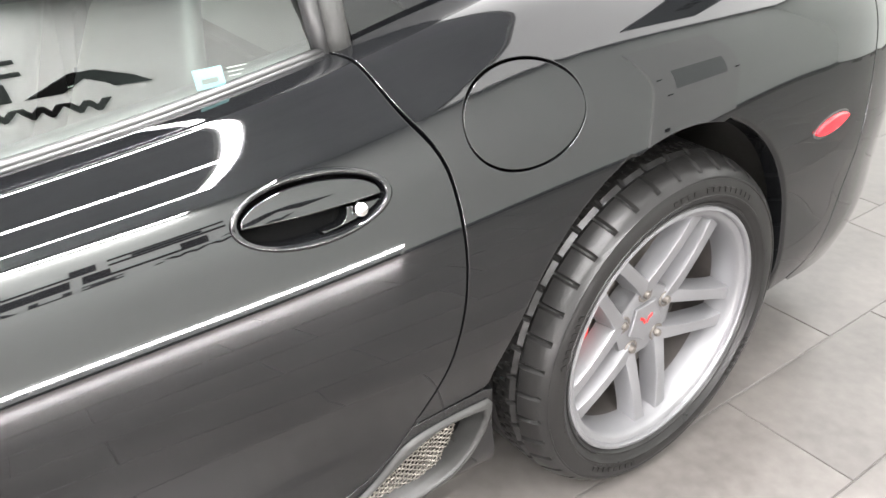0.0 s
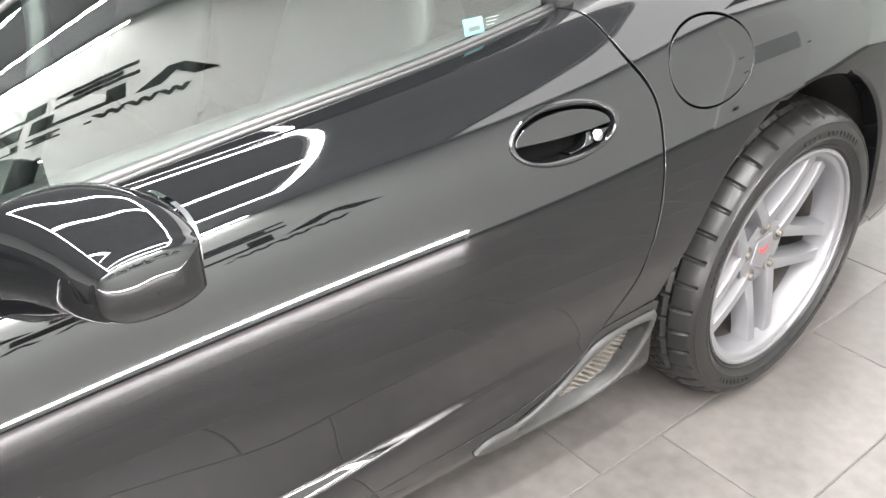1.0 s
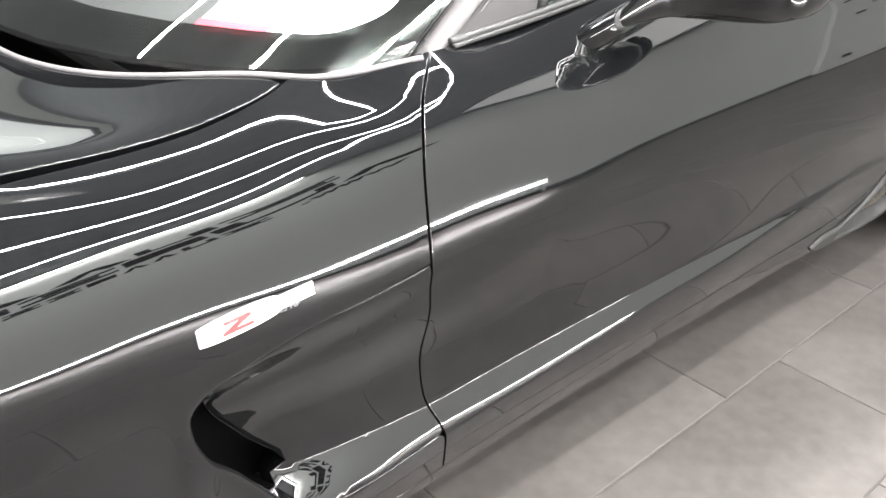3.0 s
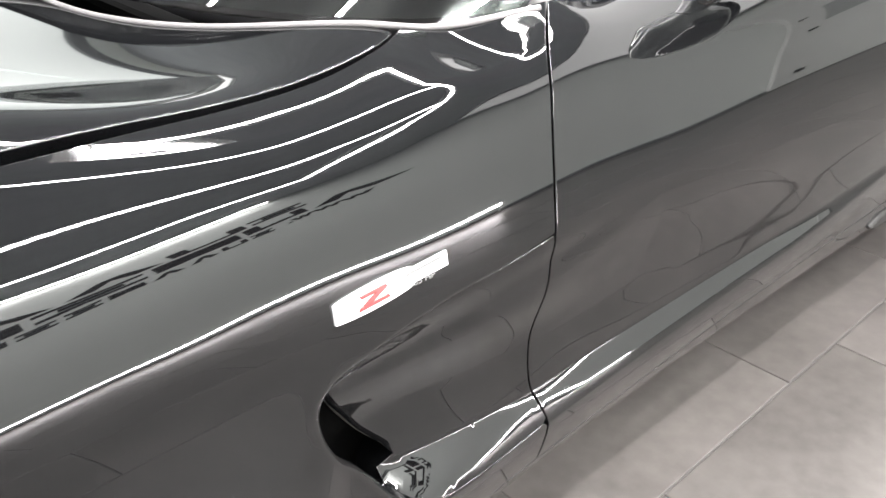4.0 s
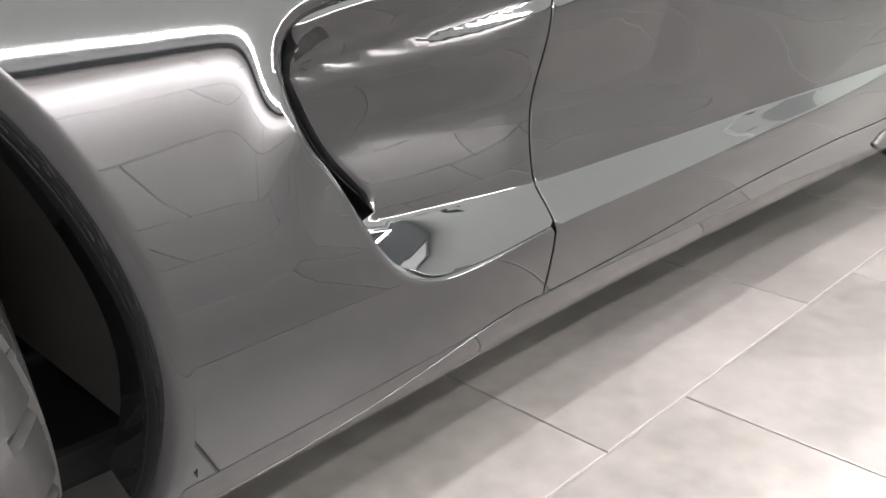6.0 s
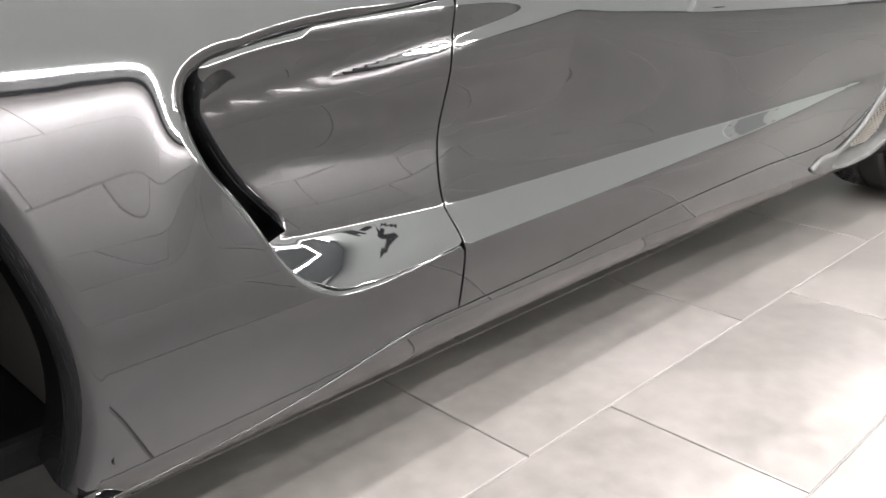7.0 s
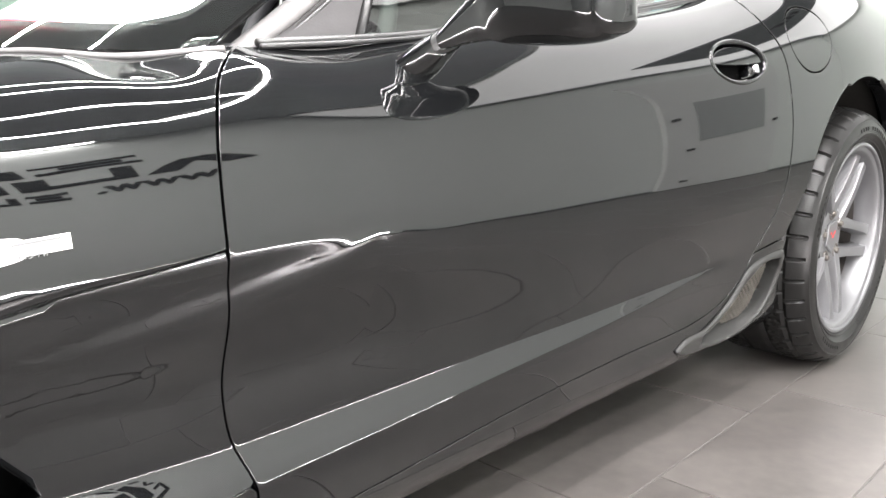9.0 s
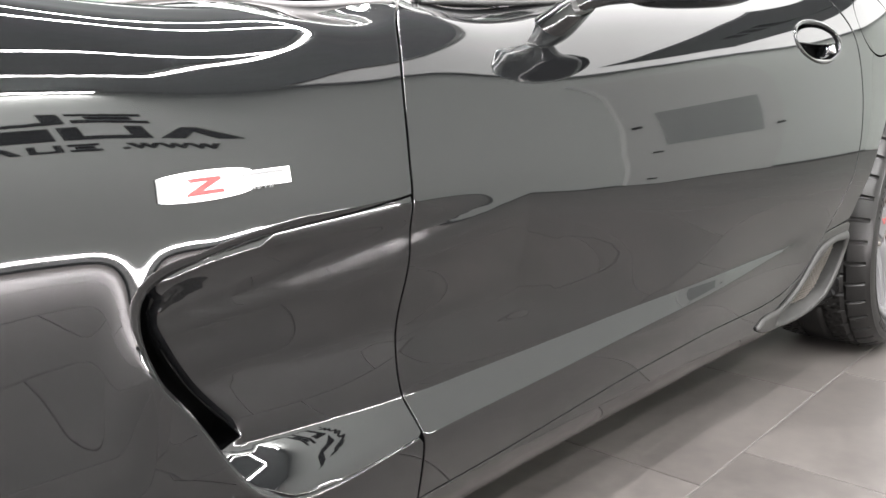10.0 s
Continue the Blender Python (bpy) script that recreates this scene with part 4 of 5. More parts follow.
# ---------- glass, pillars, roof ----------
def strip(name, a, b, mat, parent, thick=0.004, n=40, label="", bow=0.0, m=8):
    """A thin bowed sheet between two curves (point lists), with thickness."""
    A, B = curve(a, n), curve(b, n)
    bm = bmesh.new()
    rows = []
    for i in range(n):
        q = B[i] - A[i]
        t = (A[min(i + 1, n - 1)] - A[max(i - 1, 0)])
        nn = np.cross(t, q)
        nn = nn / (np.linalg.norm(nn) + 1e-9)
        rows.append([(A[i] + q * u + nn * bow * 4 * u * (1 - u), nn) for u in np.linspace(0, 1, m)])
    top = [[bm.verts.new(p) for p, _ in r] for r in rows]
    low = [[bm.verts.new(p - k * thick) for p, k in r] for r in rows]
    for g, flip in ((top, False), (low, True)):
        for i in range(n - 1):
            for j in range(m - 1):
                f = (g[i][j], g[i + 1][j], g[i + 1][j + 1], g[i][j + 1])
                bm.faces.new(f[::-1] if flip else f)
    for i in range(n - 1):
        bm.faces.new((top[i][0], low[i][0], low[i + 1][0], top[i + 1][0]))
        bm.faces.new((top[i][-1], top[i + 1][-1], low[i + 1][-1], low[i][-1]))
    for j in range(m - 1):
        bm.faces.new((top[0][j], top[0][j + 1], low[0][j + 1], low[0][j]))
        bm.faces.new((top[-1][j], low[-1][j], low[-1][j + 1], top[-1][j + 1]))
    bm.normal_update()
    ob = part(name, bm, mat, parent, label)
    ob.data.set_sharp_from_angle(angle=radians(40))
    if mat in (GLASS, SCREEN):
        pane(ob, (n - 1) * (m - 1))
    return ob


def pane(ob, outer):
    """Only the outer skin of a pane mirrors; its back and edges are clear, and daylight passes."""
    ob.data.materials.append(CLEAR)
    for f in ob.data.polygons:
        f.material_index = 0 if f.index < outer else 1
    ob.visible_shadow = False


def mirrored(pts):
    return [(x, -y, z) for x, y, z in pts]


def sill_at(x, up=0.0, inn=0.0):
    p = skin([x], [foot_v(x)])[0]
    return (x, p[1] + inn, p[2] + up)


PILLAR = [(-1.695, -0.752, 0.774), (-1.590, -0.718, 0.826), (-1.497, -0.697, 0.882), (-1.424, -0.687, 0.942), (-1.22, -0.660, 1.055), (-1.0, -0.630, 1.150)]
RAIL = [(-1.0, -0.630, 1.150), (-0.75, -0.618, 1.172), (-0.5, -0.605, 1.162)]
WIN_X = [-1.49, -1.35, -1.1, -0.85, -0.6, -0.545]
for s in (1, -1):
    f = (lambda q: q) if s == 1 else mirrored
    low = f([sill_at(x, 0.004, 0.006) for x in WIN_X])
    top = f([(-1.40, -0.680, 0.950), (-1.22, -0.652, 1.048), (-1.05, -0.6255, 1.128), (-0.85, -0.607, 1.158), (-0.62, -0.596, 1.158), (-0.585, -0.595, 1.152)])
    g = strip("side_window", low, top, GLASS, car, 0.004, 30, "green-tinted side window", bow=0.0140 * s)
    # strips along the foot of the glass
    outer = [sill_at(x, 0.0, -0.006) for x in (-1.66, -1.4, -1.1, -0.8, -0.56)]
    mid = [sill_at(x, 0.004, 0.0) for x in (-1.66, -1.4, -1.1, -0.8, -0.56)]
    inner = [sill_at(x, 0.004, 0.018) for x in (-1.66, -1.4, -1.1, -0.8, -0.56)]
    bm = bmesh.new()
    tube(bm, curve(f(mid), 40), 0.0055, 10, 0.9)
    part("window_moulding", bm, SEAL, car, "satin black window moulding")
    bm = bmesh.new()
    tube(bm, curve(f(outer), 40), 0.0032, 8)
    part("window_seal", bm, SEAL, car)
    # A-pillar with its trim
    bm = bmesh.new()
    tube(bm, curve(f(PILLAR), 30), 0.016, 14, 0.8)
    part("a_pillar", bm, TRIM, car, "grey satin windscreen pillar")
    bm = bmesh.new()
    tube(bm, curve(f([(x + 0.020, y - 0.010, z - 0.008) for x, y, z in PILLAR]), 30), 0.0045, 8)
    part("pillar_seal", bm, SEAL, car)
    # fixed corner panel and division post
    strip("corner_panel", f([sill_at(x, 0.004, 0.010) for x in (-1.655, -1.58, -1.498)]), f([(-1.615, -0.724, 0.803), (-1.52, -0.702, 0.860), (-1.405, -0.686, 0.944)]), PANELGREY, car, 0.006, 16, "grey fixed window corner panel")
    bm = bmesh.new()
    tube(bm, f([sill_at(-1.497, 0.004, 0.008), (-1.45, -0.722, 0.865), (-1.395, -0.683, 0.950)]), 0.007, 8)
    part("division_post", bm, SEAL, car)
    # rear edge of the window
    bm = bmesh.new()
    tube(bm, f([(-0.552, -0.732, 0.866), (-0.564, -0.712, 0.965), (-0.582, -0.668, 1.075), (-0.60, -0.604, 1.155)]), 0.013, 10)
    part("window_rear_seal", bm, SEAL, car)
    bm = bmesh.new()
    tube(bm, f([(-0.532, -0.742, 0.846), (-0.538, -0.712, 0.968), (-0.552, -0.662, 1.078), (-0.57, -0.598, 1.158)]), 0.019, 12)
    part("b_pillar", bm, PLASTIC, car, "dark satin roof pillar beside the window")
    strip("roof_side", f([(-0.50, -0.722, 0.872), (-0.3, -0.700, 0.888), (0.0, -0.66, 0.912), (0.35, -0.57, 0.925)]), f([(-0.54, -0.632, 1.155), (-0.35, -0.605, 1.130), (0.0, -0.56, 1.03), (0.35, -0.46, 0.95)]), PAINT, car, 0.01, 40, bow=0.006 * s, label="glossy black roof side behind the door")
    bm = bmesh.new()
    tube(bm, f([(-0.555, -0.742, 0.868), (-0.51, -0.736, 0.875), (-0.46, -0.728, 0.880)]), 0.011, 8)
    part("seal_end", bm, SEAL, car)
    bm = bmesh.new()
    tube(bm, curve(f(RAIL), 16), 0.024, 12)
    part("roof_rail", bm, PAINT, car)

# roof, windscreen with black border, rear window
strip("roof", [(-1.0, -0.62, 1.162), (-0.8, -0.615, 1.178), (-0.5, -0.60, 1.170), (-0.35, -0.57, 1.135)], [(-1.0, 0.62, 1.162), (-0.8, 0.615, 1.178), (-0.5, 0.60, 1.170), (-0.35, 0.57, 1.135)], PAINT, car, 0.01, 24, "glossy black roof", bow=-0.035, m=20)
strip("rear_window", [(-0.33, -0.52, 1.130), (0.0, -0.49, 1.035), (0.33, -0.45, 0.955)], [(-0.33, 0.52, 1.130), (0.0, 0.49, 1.035), (0.33, 0.45, 0.955)], GLASS, car, 0.004, 16, bow=-0.03, m=16)


def screen(u, w, lift=0.0):
    """A place on the windscreen: u across from -1 to 1, w up from 0 to 1."""
    foot = Vector((float(np.interp(abs(u) * 0.768, *zip(*FOOT))), 0.768 * u, 0.788 + 0.018 * (1 - u * u)))
    head = Vector((-0.99 - 0.06 * (1 - u * u), 0.615 * u, 1.160 + 0.035 * (1 - u * u)))
    p = foot.lerp(head, w)
    p.z += 0.09 * w * (1 - w) + lift
    return p


def screen_patch(name, us, ws, mat, lift, label="", thick=0.004, parent=None, shift=0.0, wave=0.0):
    """A sheet of even thickness that follows the windscreen."""
    def at(u, w, down):
        return screen(u + shift * (w - 0.1), w, lift - down - wave * math.sin(5 * u + 7 * w))

    bm = bmesh.new()
    top = [[bm.verts.new(at(u, w, 0)) for u in us] for w in ws]
    low = [[bm.verts.new(at(u, w, thick)) for u in us] for w in ws]
    nu, nw = len(us), len(ws)
    for j in range(nw - 1):
        for i in range(nu - 1):
            bm.faces.new((top[j][i], top[j][i + 1], top[j + 1][i + 1], top[j + 1][i]))
    for j in range(nw - 1):
        for i in range(nu - 1):
            bm.faces.new((low[j][i], low[j + 1][i], low[j + 1][i + 1], low[j][i + 1]))
    for j in range(nw - 1):
        bm.faces.new((top[j][0], low[j][0], low[j + 1][0], top[j + 1][0]))
        bm.faces.new((top[j][-1], top[j + 1][-1], low[j + 1][-1], low[j][-1]))
    for i in range(nu - 1):
        bm.faces.new((top[0][i], top[0][i + 1], low[0][i + 1], low[0][i]))
        bm.faces.new((top[-1][i], low[-1][i], low[-1][i + 1], top[-1][i + 1]))
    bmesh.ops.recalc_face_normals(bm, faces=bm.faces)
    ob = part(name, bm, mat, parent or car, label)
    ob.data.set_sharp_from_angle(angle=radians(40))
    if mat is SCREEN:
        pane(ob, (nw - 1) * (nu - 1))
    return ob


windscreen = screen_patch("windscreen", 0.99 * np.sin(np.linspace(-math.pi / 2, math.pi / 2, 60)), np.linspace(0, 1, 24), SCREEN, 0.0, "sloping windscreen with a black border")
for u0, u1, w0, w1 in ((-0.99, -0.955, 0, 1), (0.955, 0.99, 0, 1), (-0.955, 0.955, 0, 0.068), (-0.955, 0.955, 0.94, 1)):
    screen_patch("windscreen_border", u1 * np.sin(np.linspace(-math.pi / 2, math.pi / 2, 60)) if u1 - u0 > 1 else np.linspace(u0, u1, 5), np.linspace(w0, w1, 20 if w1 - w0 > 0.5 else 4), FRIT, -0.006, thick=0.002)
for cu, su in ((-0.955, 1), (0.955, -1)):
    bm = bmesh.new()
    ring = [(cu, 0.068)] + [(cu + su * 0.045 * (1 - math.sin(a)), 0.068 + 0.05 * (1 - math.cos(a))) for a in np.linspace(0, math.pi / 2, 12)]
    loft(bm, [[screen(u, w, -0.006) for u, w in ring], [screen(u, w, -0.008) for u, w in ring]])
    part("border_corner", bm, FRIT, car, smooth=False)

bm = bmesh.new()
foot = [(x - 0.006, y + 0.003, float(skin([x - 0.008], [at_y(x - 0.008, y)], False)[0][2]) - 0.0005) for y, x in FOOT[1:]]
tube(bm, curve([(x, -y, z) for x, y, z in foot[::-1]] + [(-2.056, 0.0, 0.812)] + foot, 120), 0.0036, 8)
part("cowl_strip", bm, TRIM, car, "grey strip along the windscreen's foot")

# ---------- cabin ----------
bm = bmesh.new()
box(bm, -3.2, 0.85, -0.70, 0.70, 0.17, 0.21, 0.01)
part("floor_pan", bm, INNER, car, smooth=False)
bm = bmesh.new()
box(bm, -3.1, -2.15, -0.42, 0.42, 0.25, 0.66, 0.03)
part("engine_block", bm, INNER, car, smooth=False)
for x0 in (-1.95, -0.42):
    bm = bmesh.new()
    box(bm, x0 - 0.02, x0 + 0.02, -0.68, 0.68, 0.2, 0.76, 0.01)
    part("bulkhead", bm, INNER, car, smooth=False)
for s in (-1, 1):
    bm = bmesh.new()
    rings = []
    for x in np.linspace(-1.70, -0.53, 16):
        p = skin([x], [foot_v(x)])[0]
        y = (-p[1] - 0.05) * s
        rings.append([(x, y, 0.26), (x, y - 0.035 * s, 0.45), (x, y - 0.045 * s, p[2] - 0.05), (x, y, p[2] + 0.004), (x, y + 0.03 * s, p[2] + 0.004), (x, y + 0.012 * s, 0.26)])
    loft(bm, rings)
    part("door_trim", bm, LEATHER, car, "black inner door trim")
bm = bmesh.new()
rings = []
for y in np.linspace(-0.69, 0.69, 24):
    e = 1 - (y / 0.72) ** 2
    x0, h = -1.64 - 0.30 * e, 0.745 + 0.045 * e
    rings.append([(x0, y, h - 0.05), (x0 + 0.02, y, h), (x0 + 0.28, y, h + 0.012), (x0 + 0.40, y, h - 0.02), (x0 + 0.44, y, h - 0.10), (x0 + 0.34, y, 0.55)])
loft(bm, rings)
part("dashboard", bm, DASH, car, "dark vinyl dashboard top")
bm = bmesh.new()
wheel_c, tilt = Vector((-1.27, -0.37, 0.80)), Matrix.Rotation(radians(-66), 3, "Y")
tube(bm, [wheel_c + tilt @ Vector((0.185 * math.cos(a), 0.185 * math.sin(a), 0)) for a in np.linspace(0, 2 * math.pi, 40)], 0.015)
part("steering_wheel", bm, LEATHER, car)
bm = bmesh.new()
tube(bm, [wheel_c, wheel_c + Vector((-0.25, 0, -0.06))], 0.035)
tube(bm, [wheel_c + tilt @ Vector((0, -0.18, 0)), wheel_c + tilt @ Vector((0, 0.18, 0))], 0.018)
part("steering_column", bm, DASH, car)
for y in (-0.37, 0.37):
    bm = bmesh.new()
    rings = [[(x + 0.0, y + 0.235 * c - 0.0, z0 + 0.075 * s_) for c, s_ in ((math.cos(t), math.sin(t)) for t in np.linspace(0, 2 * math.pi, 16, endpoint=False))] for x, z0 in ((-1.22, 0.40), (-1.15, 0.43), (-0.95, 0.42), (-0.78, 0.40))]
    loft(bm, rings)
    part("seat_cushion", bm, LEATHER, car, "black leather seat cushion")
    bm = bmesh.new()
    rings = []
    for u in np.linspace(0, 1, 12):
        wd = 0.235 - 0.06 * u ** 2 if u < 0.8 else 0.16 - 0.28 * (u - 0.8)
        cx, cz = -0.80 + 0.20 * u, 0.42 + 0.60 * u
        rings.append([(cx + 0.065 * math.sin(t) * (1 - 0.4 * u), y + wd * math.cos(t), cz) for t in np.linspace(0, 2 * math.pi, 18, endpoint=False)])
    loft(bm, rings)
    part("seat_back", bm, LEATHER, car, "black leather bucket seat back")

# white sheet behind the windscreen
sheet_thing = thing("paper_sheet", "large white paper sheet with a red edge lying behind the windscreen", "paper", (0, 0, 0))
screen_patch("page", np.linspace(-0.975, -0.755, 16), np.linspace(0.045, 0.275, 16), PAPER, -0.014, thick=0.0012, parent=sheet_thing, shift=0.04, wave=0.003)
screen_patch("red_band", np.linspace(-0.85, -0.755, 10), np.linspace(0.045, 0.088, 4), REDPRINT, -0.0125, "red printed band along the edge", thick=0.001, parent=sheet_thing, shift=0.04, wave=0.003)

# sticker on the side window
def on_window(x, z):
    """A place just outside the left side window."""
    lo = np.array(sill_at(x, 0.006, 0.012))
    hi = np.array((x - 0.02, -0.614, 1.155))
    u = (z - lo[2]) / (hi[2] - lo[2])
    return lo + (hi - lo) * u + np.array((0, -0.0127 * 4 * u * (1 - u) - 0.0024, -0.0057 * 4 * u * (1 - u)))


decal = thing("window_sticker", "small pale blue sticker with a dark triangle on the side window", "sticker")


def decal_patch(name, x0, x1, z0, z1, mat, lift=0.0):
    bm = bmesh.new()
    ring = [on_window(x, z) - np.array((0, lift, 0)) for x, z in ((x0, z0), (x1, z0), (x1, z1), (x0, z1))]
    loft(bm, [[tuple(p + np.array((0, 0.0008, 0))) for p in ring], [tuple(p) for p in ring]])
    part(name, bm, mat, decal, smooth=False)


decal_patch("backing", -0.722, -0.686, 0.880, 0.904, STICKER)
decal_patch("mark", -0.714, -0.694, 0.886, 0.892, GREYINK, 0.001)
for i in range(3):
    decal_patch("print_bar", -0.680, -0.655 - 0.005 * i, 0.899 - 0.005 * i, 0.8997 - 0.005 * i, PAPER)


# ---------- door mirror ----------
def mirror_rings(rows, n=96, power=3.0, flat=0.8):
    """Box-like rounded sections across the car, cut flat at the back."""
    out = []
    for y, cx, cz, hx, hz, lean, ky, kx in rows:
        out.append([(cx + min(a, flat * hx) * math.cos(lean) - b * math.sin(lean), y + ky * b + kx * min(a, flat * hx), cz + min(a, flat * hx) * math.sin(lean) + b * math.cos(lean)) for a, b in ellipse(0, 0, hx, hz, n, 0.0, power)])
    return out


for s in (1, -1):
    mirror = thing("door_mirror", "glossy black door mirror on a curved stalk", "")
    mirror.parent = car
    # y, x, z, half length, half height, lean, and how far the section leans across the car with height and length
    keys = np.array([(-0.842, -1.4276, 0.8055, 0.0265, 0.0125, 0.26, 0.2, 0.026), (-0.863, -1.3977, 0.8270, 0.0366, 0.0260, 0.24, 0.2, 0), (-0.8804, -1.3702, 0.8415, 0.0483, 0.0405, 0.19, 0.13, -0.03), (-0.9101, -1.3352, 0.8488, 0.0603, 0.0527, 0.11, 0, -0.02), (-0.9475, -1.3144, 0.8470, 0.0621, 0.0510, 0.07, -0.03, 0.012), (-0.9751, -1.3040, 0.8443, 0.0595, 0.0453, 0.035, -0.01, 0.04), (-0.998, -1.2988, 0.8422, 0.0513, 0.0348, 0.026, 0.03, 0)])
    body = curve(keys, 44)
    end = body[-1]
    cap = [(end[0] - 0.015 * math.sin(q), end[1], end[2], end[3] * (0.25 + 0.75 * math.cos(q)), end[4] * (0.2 + 0.8 * math.cos(q)), *end[5:]) for q in np.linspace(0.2, 1.5, 8)]
    rings = mirror_rings([*body, *cap], 96, 2.6, 0.85)
    bm = bmesh.new()
    loft(bm, [[(x, y * s, z) for x, y, z in r] for r in rings])
    part("housing", bm, PAINT, mirror).data.set_sharp_from_angle(angle=radians(60))
    base_keys = np.array([(-0.786, -1.448, 0.757, 0.048, 0.027, 0.3, 0.1, 0.0), (-0.806, -1.444, 0.7725, 0.041, 0.0235, 0.29, 0.14, 0.0), (-0.824, -1.4375, 0.788, 0.035, 0.0195, 0.27, 0.18, 0.015), (-0.8385, -1.4300, 0.8015, 0.0295, 0.0160, 0.26, 0.2, 0.026)])
    bm = bmesh.new()
    loft(bm, [[(x, y * s, z) for x, y, z in r] for r in mirror_rings(curve(base_keys, 14), 64, 2.6, 1.0)])
    part("foot", bm, PAINT, mirror).data.set_sharp_from_angle(angle=radians(45))
    bm = bmesh.new()
    loft(bm, [[(x, y * s, z) for x, y, z in r] for r in mirror_rings([(-0.8385, -1.4303, 0.8022, 0.0283, 0.0142, 0.26, 0.2, 0.026), (-0.8425, -1.4275, 0.8058, 0.0275, 0.0136, 0.26, 0.2, 0.026)], 64, 2.6, 1.0)])
    part("joint_ring", bm, SEAL, mirror).data.set_sharp_from_angle(angle=radians(45))
    bm = bmesh.new()
    ring = ellipse(-0.945, 0.848, 0.044, 0.037, 40, 0.0, 3.0)
    loft(bm, [[(-1.2625 + 0.16 * (-y - 0.945), y * s, z) for y, z in ring], [(-1.2575 + 0.16 * (-y - 0.945), y * s, z) for y, z in ring]])
    part("mirror_glass", bm, MIRRORGLASS, mirror, smooth=False)

# ---------- door handle ----------
handle = thing("door_handle", "oval black recessed door handle with a round chrome lock", "")
handle.parent = car
hx, hz = HANDLE
# near-black back: the recess's shade is put into its colour
sheet("recess", on_side(ellipse(hx, hz, 0.097, 0.037)), (), INNER, handle, gap=0.0, sink=0.030, edge=0.0, grid=0.02)
bm = bmesh.new()
rim = skin(*np.array(on_side(ellipse(hx, hz, 0.0965, 0.0375, 72))).T)
rim_n = skin_normal(*np.array(on_side(ellipse(hx, hz, 0.0965, 0.0375, 72))).T)
prof = []
for p, q in zip(rim, rim_n):
    c = skin(*np.array(on_side([(hx, hz)])).T)[0]
    out = p - c
    out = out / np.linalg.norm(out)
    prof.append([tuple(p + out * a + q * b) for a, b in ((0.0035, -0.004), (0.0035, 0.0006), (0.001, 0.0026), (-0.002, 0.0028), (-0.005, 0.0012), (-0.0062, -0.002), (-0.0062, -0.032))])
for side in (1, -1):
    bm = bmesh.new()
    loft(bm, [[(x, y * side, z) for x, y, z in r] for r in prof + prof[:1]], closed=False)
    part("bezel", bm, PAINT, handle)
upper = [(x, z) for x, z in ellipse(hx, hz, 0.087, 0.0295, 96) if z > hz - 0.002]
sheet("paddle", on_side(line(upper[:-1], 0.006) + line([(hx - 0.0865, hz - 0.003), (hx, hz - 0.006), (hx + 0.0865, hz - 0.003)], 0.008)), (), PAINT, handle, gap=0.0, sink=0.003, edge=0.012, grid=0.01, roll=0.002)
lower = [(x, z) for x, z in ellipse(hx, hz, 0.088, 0.0300, 96) if z < hz - 0.008 and x > hx + 0.006]
sheet("lock_plate", on_side(line([(hx + 0.041, hz - 0.007), (hx + 0.0395, hz - 0.015), (hx + 0.034, hz - 0.023), (hx + 0.022, hz - 0.0262), (hx + 0.004, hz - 0.0288)], 0.004) + lower + line([(hx + 0.0848, hz - 0.007), (hx + 0.06, hz - 0.007), (hx + 0.043, hz - 0.007)], 0.006)), (), PAINT, handle, gap=0.0, sink=0.006, edge=0.02, grid=0.01, roll=0.0015)
lx, lz = -0.607, 0.7565
lp, ln = skin(*np.array(on_side([(lx, lz)])).T)[0], skin_normal(*np.array(on_side([(lx, lz)])).T)[0]
for side in (1, -1):
    bm = bmesh.new()
    revolve(bm, [(0.0, -0.0035), (0.0075, -0.0030), (0.0092, -0.001), (0.0098, 0.006)], 24)
    lock = part("lock", bm, CHROME, handle, "round chrome lock cylinder")
    lock.matrix_basis = Matrix.Translation(grown((lp[0], lp[1] * side, lp[2]))) @ Vector((0, -1, 0)).rotation_difference(Vector((ln[0], ln[1] * side, ln[2]))).to_matrix().to_4x4()

# ---------- side vent ahead of the rear wheel ----------
vent = thing("side_vent", "satin black air duct with a bare metal mesh", "")
vent.parent = car
vent_line = line(on_side([(-0.786, 0.229), (-0.776, 0.240), (-0.70, 0.251), (-0.645, 0.268), (-0.585, 0.310), (-0.547, 0.354), (-0.513, 0.366), (-0.47, 0.372), (-0.396, 0.374)])) + line(on_side([(-0.386, 0.362), (-0.388, 0.305), (-0.408, 0.266), (-0.445, 0.227)])) + line(on_side([(-0.49, 0.205), (-0.56, 0.194), (-0.66, 0.200), (-0.765, 0.212), (-0.784, 0.220)]))
sheet("frame", vent_line, [vent_open], PLASTIC, vent, gap=0.001, sink=-0.007, edge=0.042, grid=0.012, hollow=False, lip=lambda x, v: 0.0075)
# near-black back, coloured so the mesh's holes look shaded
sheet("duct", shrink(vent_open, -0.012), (), INNER, vent, gap=0.0, sink=0.040, edge=0.0, grid=0.014, hollow=False)
mesh_area = on_side([(-0.605, 0.238), (-0.562, 0.278), (-0.525, 0.318), (-0.490, 0.348), (-0.446, 0.349), (-0.450, 0.30), (-0.462, 0.245), (-0.50, 0.224), (-0.55, 0.222)])
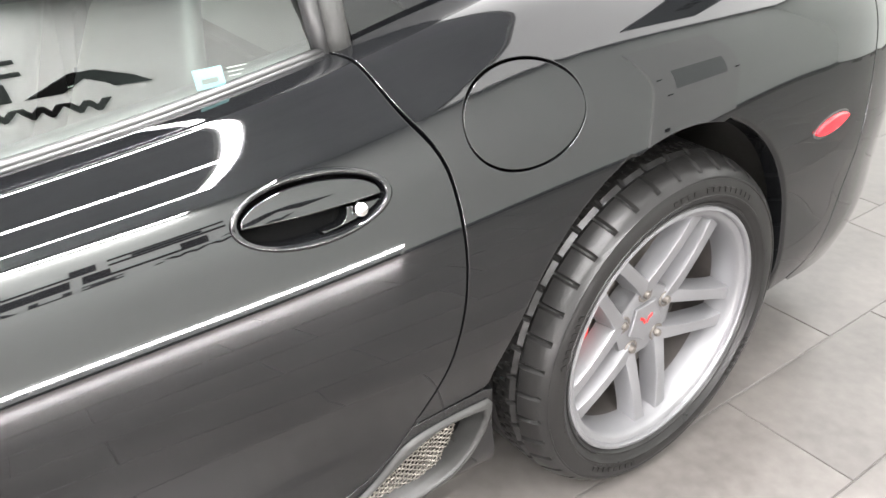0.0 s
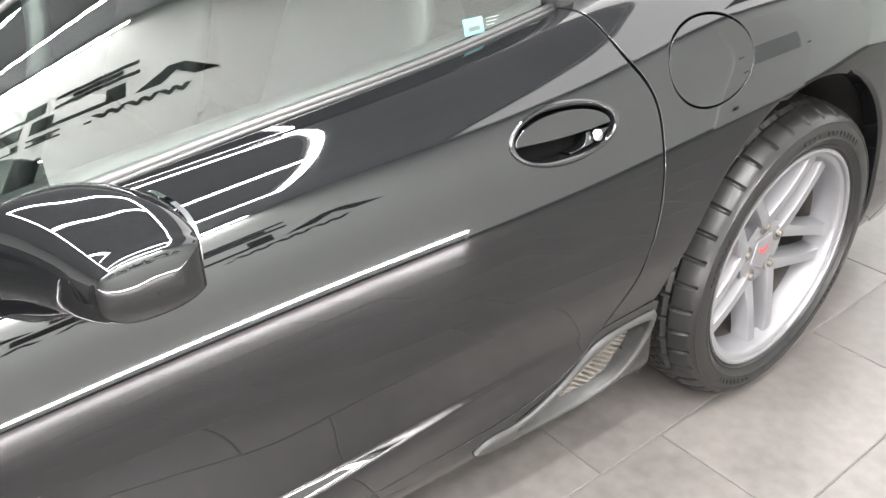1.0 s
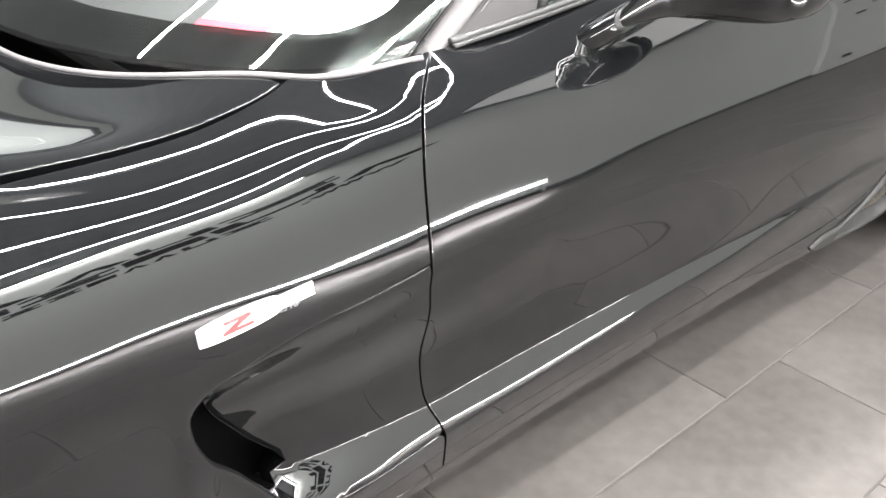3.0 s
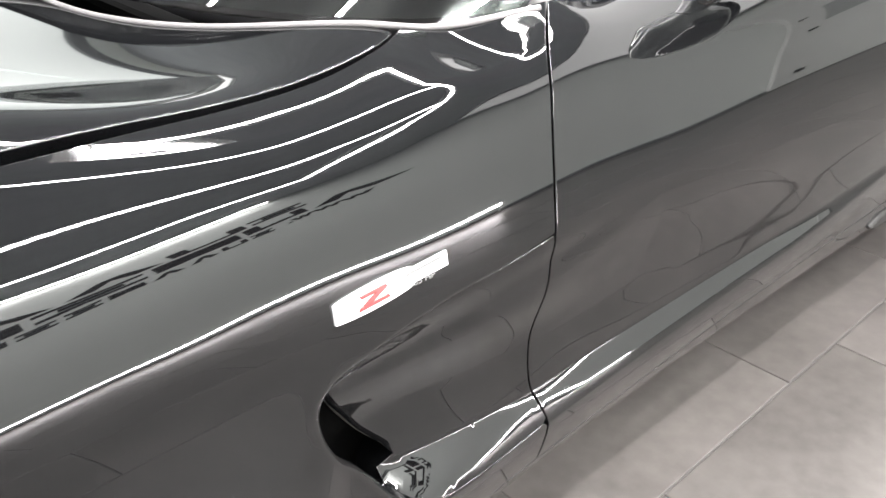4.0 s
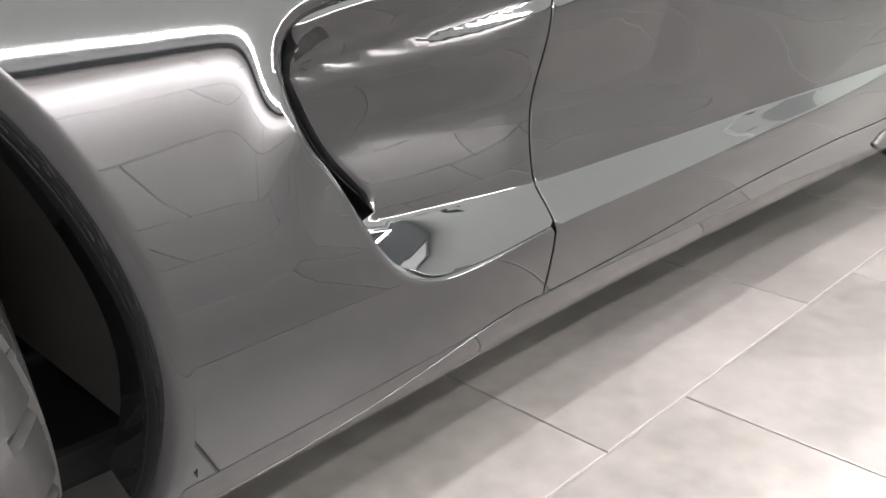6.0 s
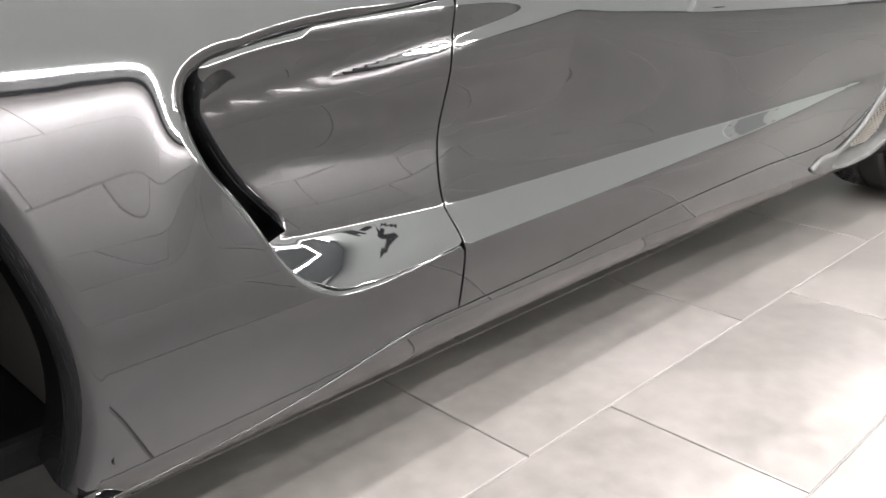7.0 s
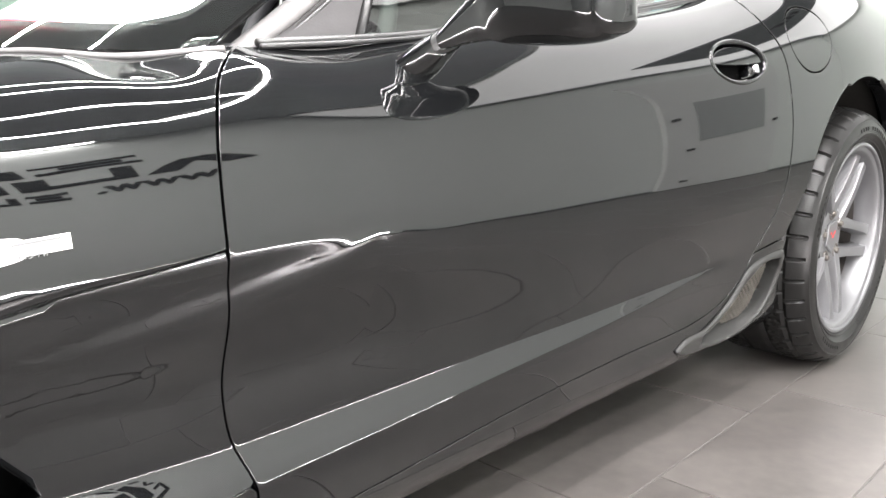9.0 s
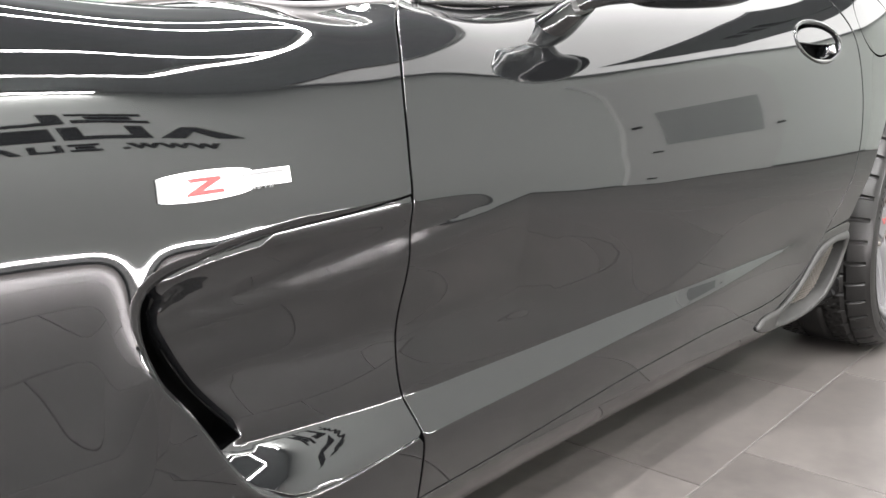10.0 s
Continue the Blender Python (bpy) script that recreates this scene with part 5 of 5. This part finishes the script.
for side in (1, -1):
    bm = bmesh.new()
    poly = np.array(mesh_area)
    for k in range(2):
        for i in range(-3, 36):
            pts = []
            for j in range(0, 60):
                q = np.array([-0.66 + (i * 0.0074 if k == 0 else j * 0.0042), 0.22 + (j * 0.0033 if k == 0 else i * 0.0060)])
                if inside(poly, q[None])[0]:
                    p = skin([q[0]], [q[1]], False)[0] - (0.006 + 0.014 * step(0.345, 0.225, q[1]) + (0.0011 if (i + j // 2 + k) % 2 else -0.0011)) * skin_normal(np.array([q[0]]), np.array([q[1]]), False)[0]
                    pts.append((p[0], p[1] * side, p[2]))
            if len(pts) > 3:
                tube(bm, pts, 0.00095, 4)
    part("mesh", bm, MESHWIRE, vent, "bare metal wire mesh")

# ---------- badge, marker lamp ----------
badge = thing("fender_badge", "white metal badge with a red mark and small grey print", "")
badge.parent = car


def badge_half(x):
    bulge = max(0.0, 1 - ((x + 2.020) / 0.045) ** 2)
    return 0.0066 + 0.0050 * math.sqrt(bulge)


bx = np.linspace(-2.061, -1.936, 40)
cz = lambda x: 0.6375 + 0.012 * (x + 2.0)
top_e = [(x, cz(x) + badge_half(x)) for x in bx]
low_e = [(x, cz(x) - badge_half(x)) for x in bx]
sheet("plate", on_side(low_e + top_e[::-1]), (), SILVER, badge, gap=0.0, sink=-0.0028, edge=0.003, grid=0.006, hollow=False, roll=0.0006)
zig = [(-2.036, 0.0062), (-2.008, 0.0062), (-2.006, 0.0038), (-2.024, -0.0036), (-2.006, -0.0036), (-2.004, -0.0066), (-2.038, -0.0066), (-2.036, -0.0040), (-2.018, 0.0034), (-2.034, 0.0034)]
sheet("red_mark", on_side([(x, cz(x) + d) for x, d in zig]), (), REDINK, badge, gap=0.0, sink=-0.0042, edge=0.001, grid=0.01, hollow=False, roll=0.0003)
sheet("print_bar", on_side([(-1.985, 0.6405), (-1.945, 0.641), (-1.945, 0.6432), (-1.985, 0.6427)]), (), GREYINK, badge, gap=0.0, sink=-0.0040, edge=0.0008, grid=0.01, hollow=False, roll=0.0002)
txt = bpy.data.curves.new("print", "FONT")
txt.body, txt.size, txt.extrude = "405 HP", 0.0072, 0.0002
txt.materials.append(GREYINK)
tp = skin(*np.array(on_side([(-1.984, 0.6305)])).T, False)[0]
tn = skin_normal(*np.array(on_side([(-1.965, 0.633)])).T, False)[0]
t_ob = new("print", txt)
t_ob.parent = badge
t_ob.matrix_basis = Matrix.Translation(grown((tp[0], tp[1] - 0.0045, tp[2]))) @ Matrix.Rotation(-0.03, 4, "Z") @ Matrix.Rotation(radians(90) - math.asin(tn[2]), 4, "X") @ Matrix.Diagonal((1.35, 1, 1, 1))

marker = thing("marker_lamp", "oval red side marker lamp", "")
marker.parent = car
mk = on_side(ellipse(0.410, 0.636, 0.062, 0.019, 48, 0.10))
sheet("bezel", on_side(ellipse(0.410, 0.636, 0.065, 0.0215, 48, 0.10)), (), SEAL, marker, gap=0.0, sink=-0.0012, edge=0.004, grid=0.01, roll=0.0015)
sheet("lens", mk, (), LENS, marker, gap=0.0, sink=-0.006, edge=0.006, grid=0.008, roll=0.005)

# nose and tail
def body_end(name, x0, reach, label):
    half = skin(np.full(24, x0), np.linspace(0.135, 1.58, 24))
    ring = [tuple(p) for p in half] + [(x, -y, z) for x, y, z in half[::-1]]
    rings = []
    for s in np.linspace(0, 1, 9):
        rings.append([(x0 + reach * math.sin(s * math.pi / 2), y * (1 - 0.30 * s**3), 0.42 + (z - 0.42) * (1 - 0.45 * s**3)) for x, y, z in ring])
    bm = bmesh.new()
    loft(bm, rings)
    part(name, bm, PAINT, car, label)


body_end("front_bumper", -3.203, -0.33, "glossy black nose")
body_end("tail_panel", 0.946, 0.07, "glossy black tail")

# rivets of the wheel arch liners
drawn[0] = False
for cx, cz0, rx, rz, y, angles in ((-0.045, 0.34, 0.405, 0.415, -0.872, (12,)), (FRONT_X, 0.30, 0.430, 0.425, -0.815, (28, 4))):
    for a in angles:
        bm = bmesh.new()
        bmesh.ops.create_uvsphere(bm, u_segments=10, v_segments=6, radius=0.005)
        rv = part("rivet", bm, STEEL, car)
        rv.location = (cx + (rx - 0.012) * math.cos(radians(a)), y, cz0 + (rz - 0.012) * math.sin(radians(a)))

drawn[0] = False

# floor tiles
TL, TW, JOINT = 0.600, 0.3015, 0.0026
bm = bmesh.new()
loft(bm, [[(a * (TL / 2 - JOINT / 2 - c), b * (TW / 2 - JOINT / 2 - c), d) for a, b in ((-1, -1), (1, -1), (1, 1), (-1, 1))] for c, d in ((0, -0.012), (0, -0.0019), (0.0004, -0.0009), (0.0011, -0.0003), (0.0022, 0.0))])
tile_mesh = bpy.data.meshes.new("tile")
bm.to_mesh(tile_mesh)
bm.free()
tile_mesh.materials.append(TILE)
rest = bmesh.new()
for row in range(-9, 20):
    y = -0.889 + (row + 0.5) * TW
    shift = -0.482 if row % 2 == 0 else -0.296
    for col in range(-12, 11):
        x = shift + (col + 0.5) * TL
        if y < WALL_S + 0.0 or x > WALL_E or x < WALL_W:
            continue
        if -3.0 < x < 2.6 and -2.4 < y < 0.9:
            ob = new("tile", tile_mesh)
            ob.location, ob.parent = (x, y, 0), floor
        else:
            box(rest, x - TL / 2 + JOINT / 2, x + TL / 2 - JOINT / 2, y - TW / 2 + JOINT / 2, y + TW / 2 - JOINT / 2, -0.012, 0.0)
for row in range(-6, 8):
    bm = bmesh.new()
    y = -0.889 + row * TW
    loft(bm, [[(x, y + a, d) for a, d in ((-0.0012, -0.0035), (-0.0011, -0.0014), (0.0, -0.0010), (0.0011, -0.0014), (0.0012, -0.0035))] for x in (-4.2, 3.6)])
    part("joint_line", bm, FILLER, floor, "smooth grey filled joint between two rows of tiles", smooth=False)
tagged(part("far_tiles", rest, TILE, floor, smooth=False), "grey stone-look floor tiles", kind="stuff")
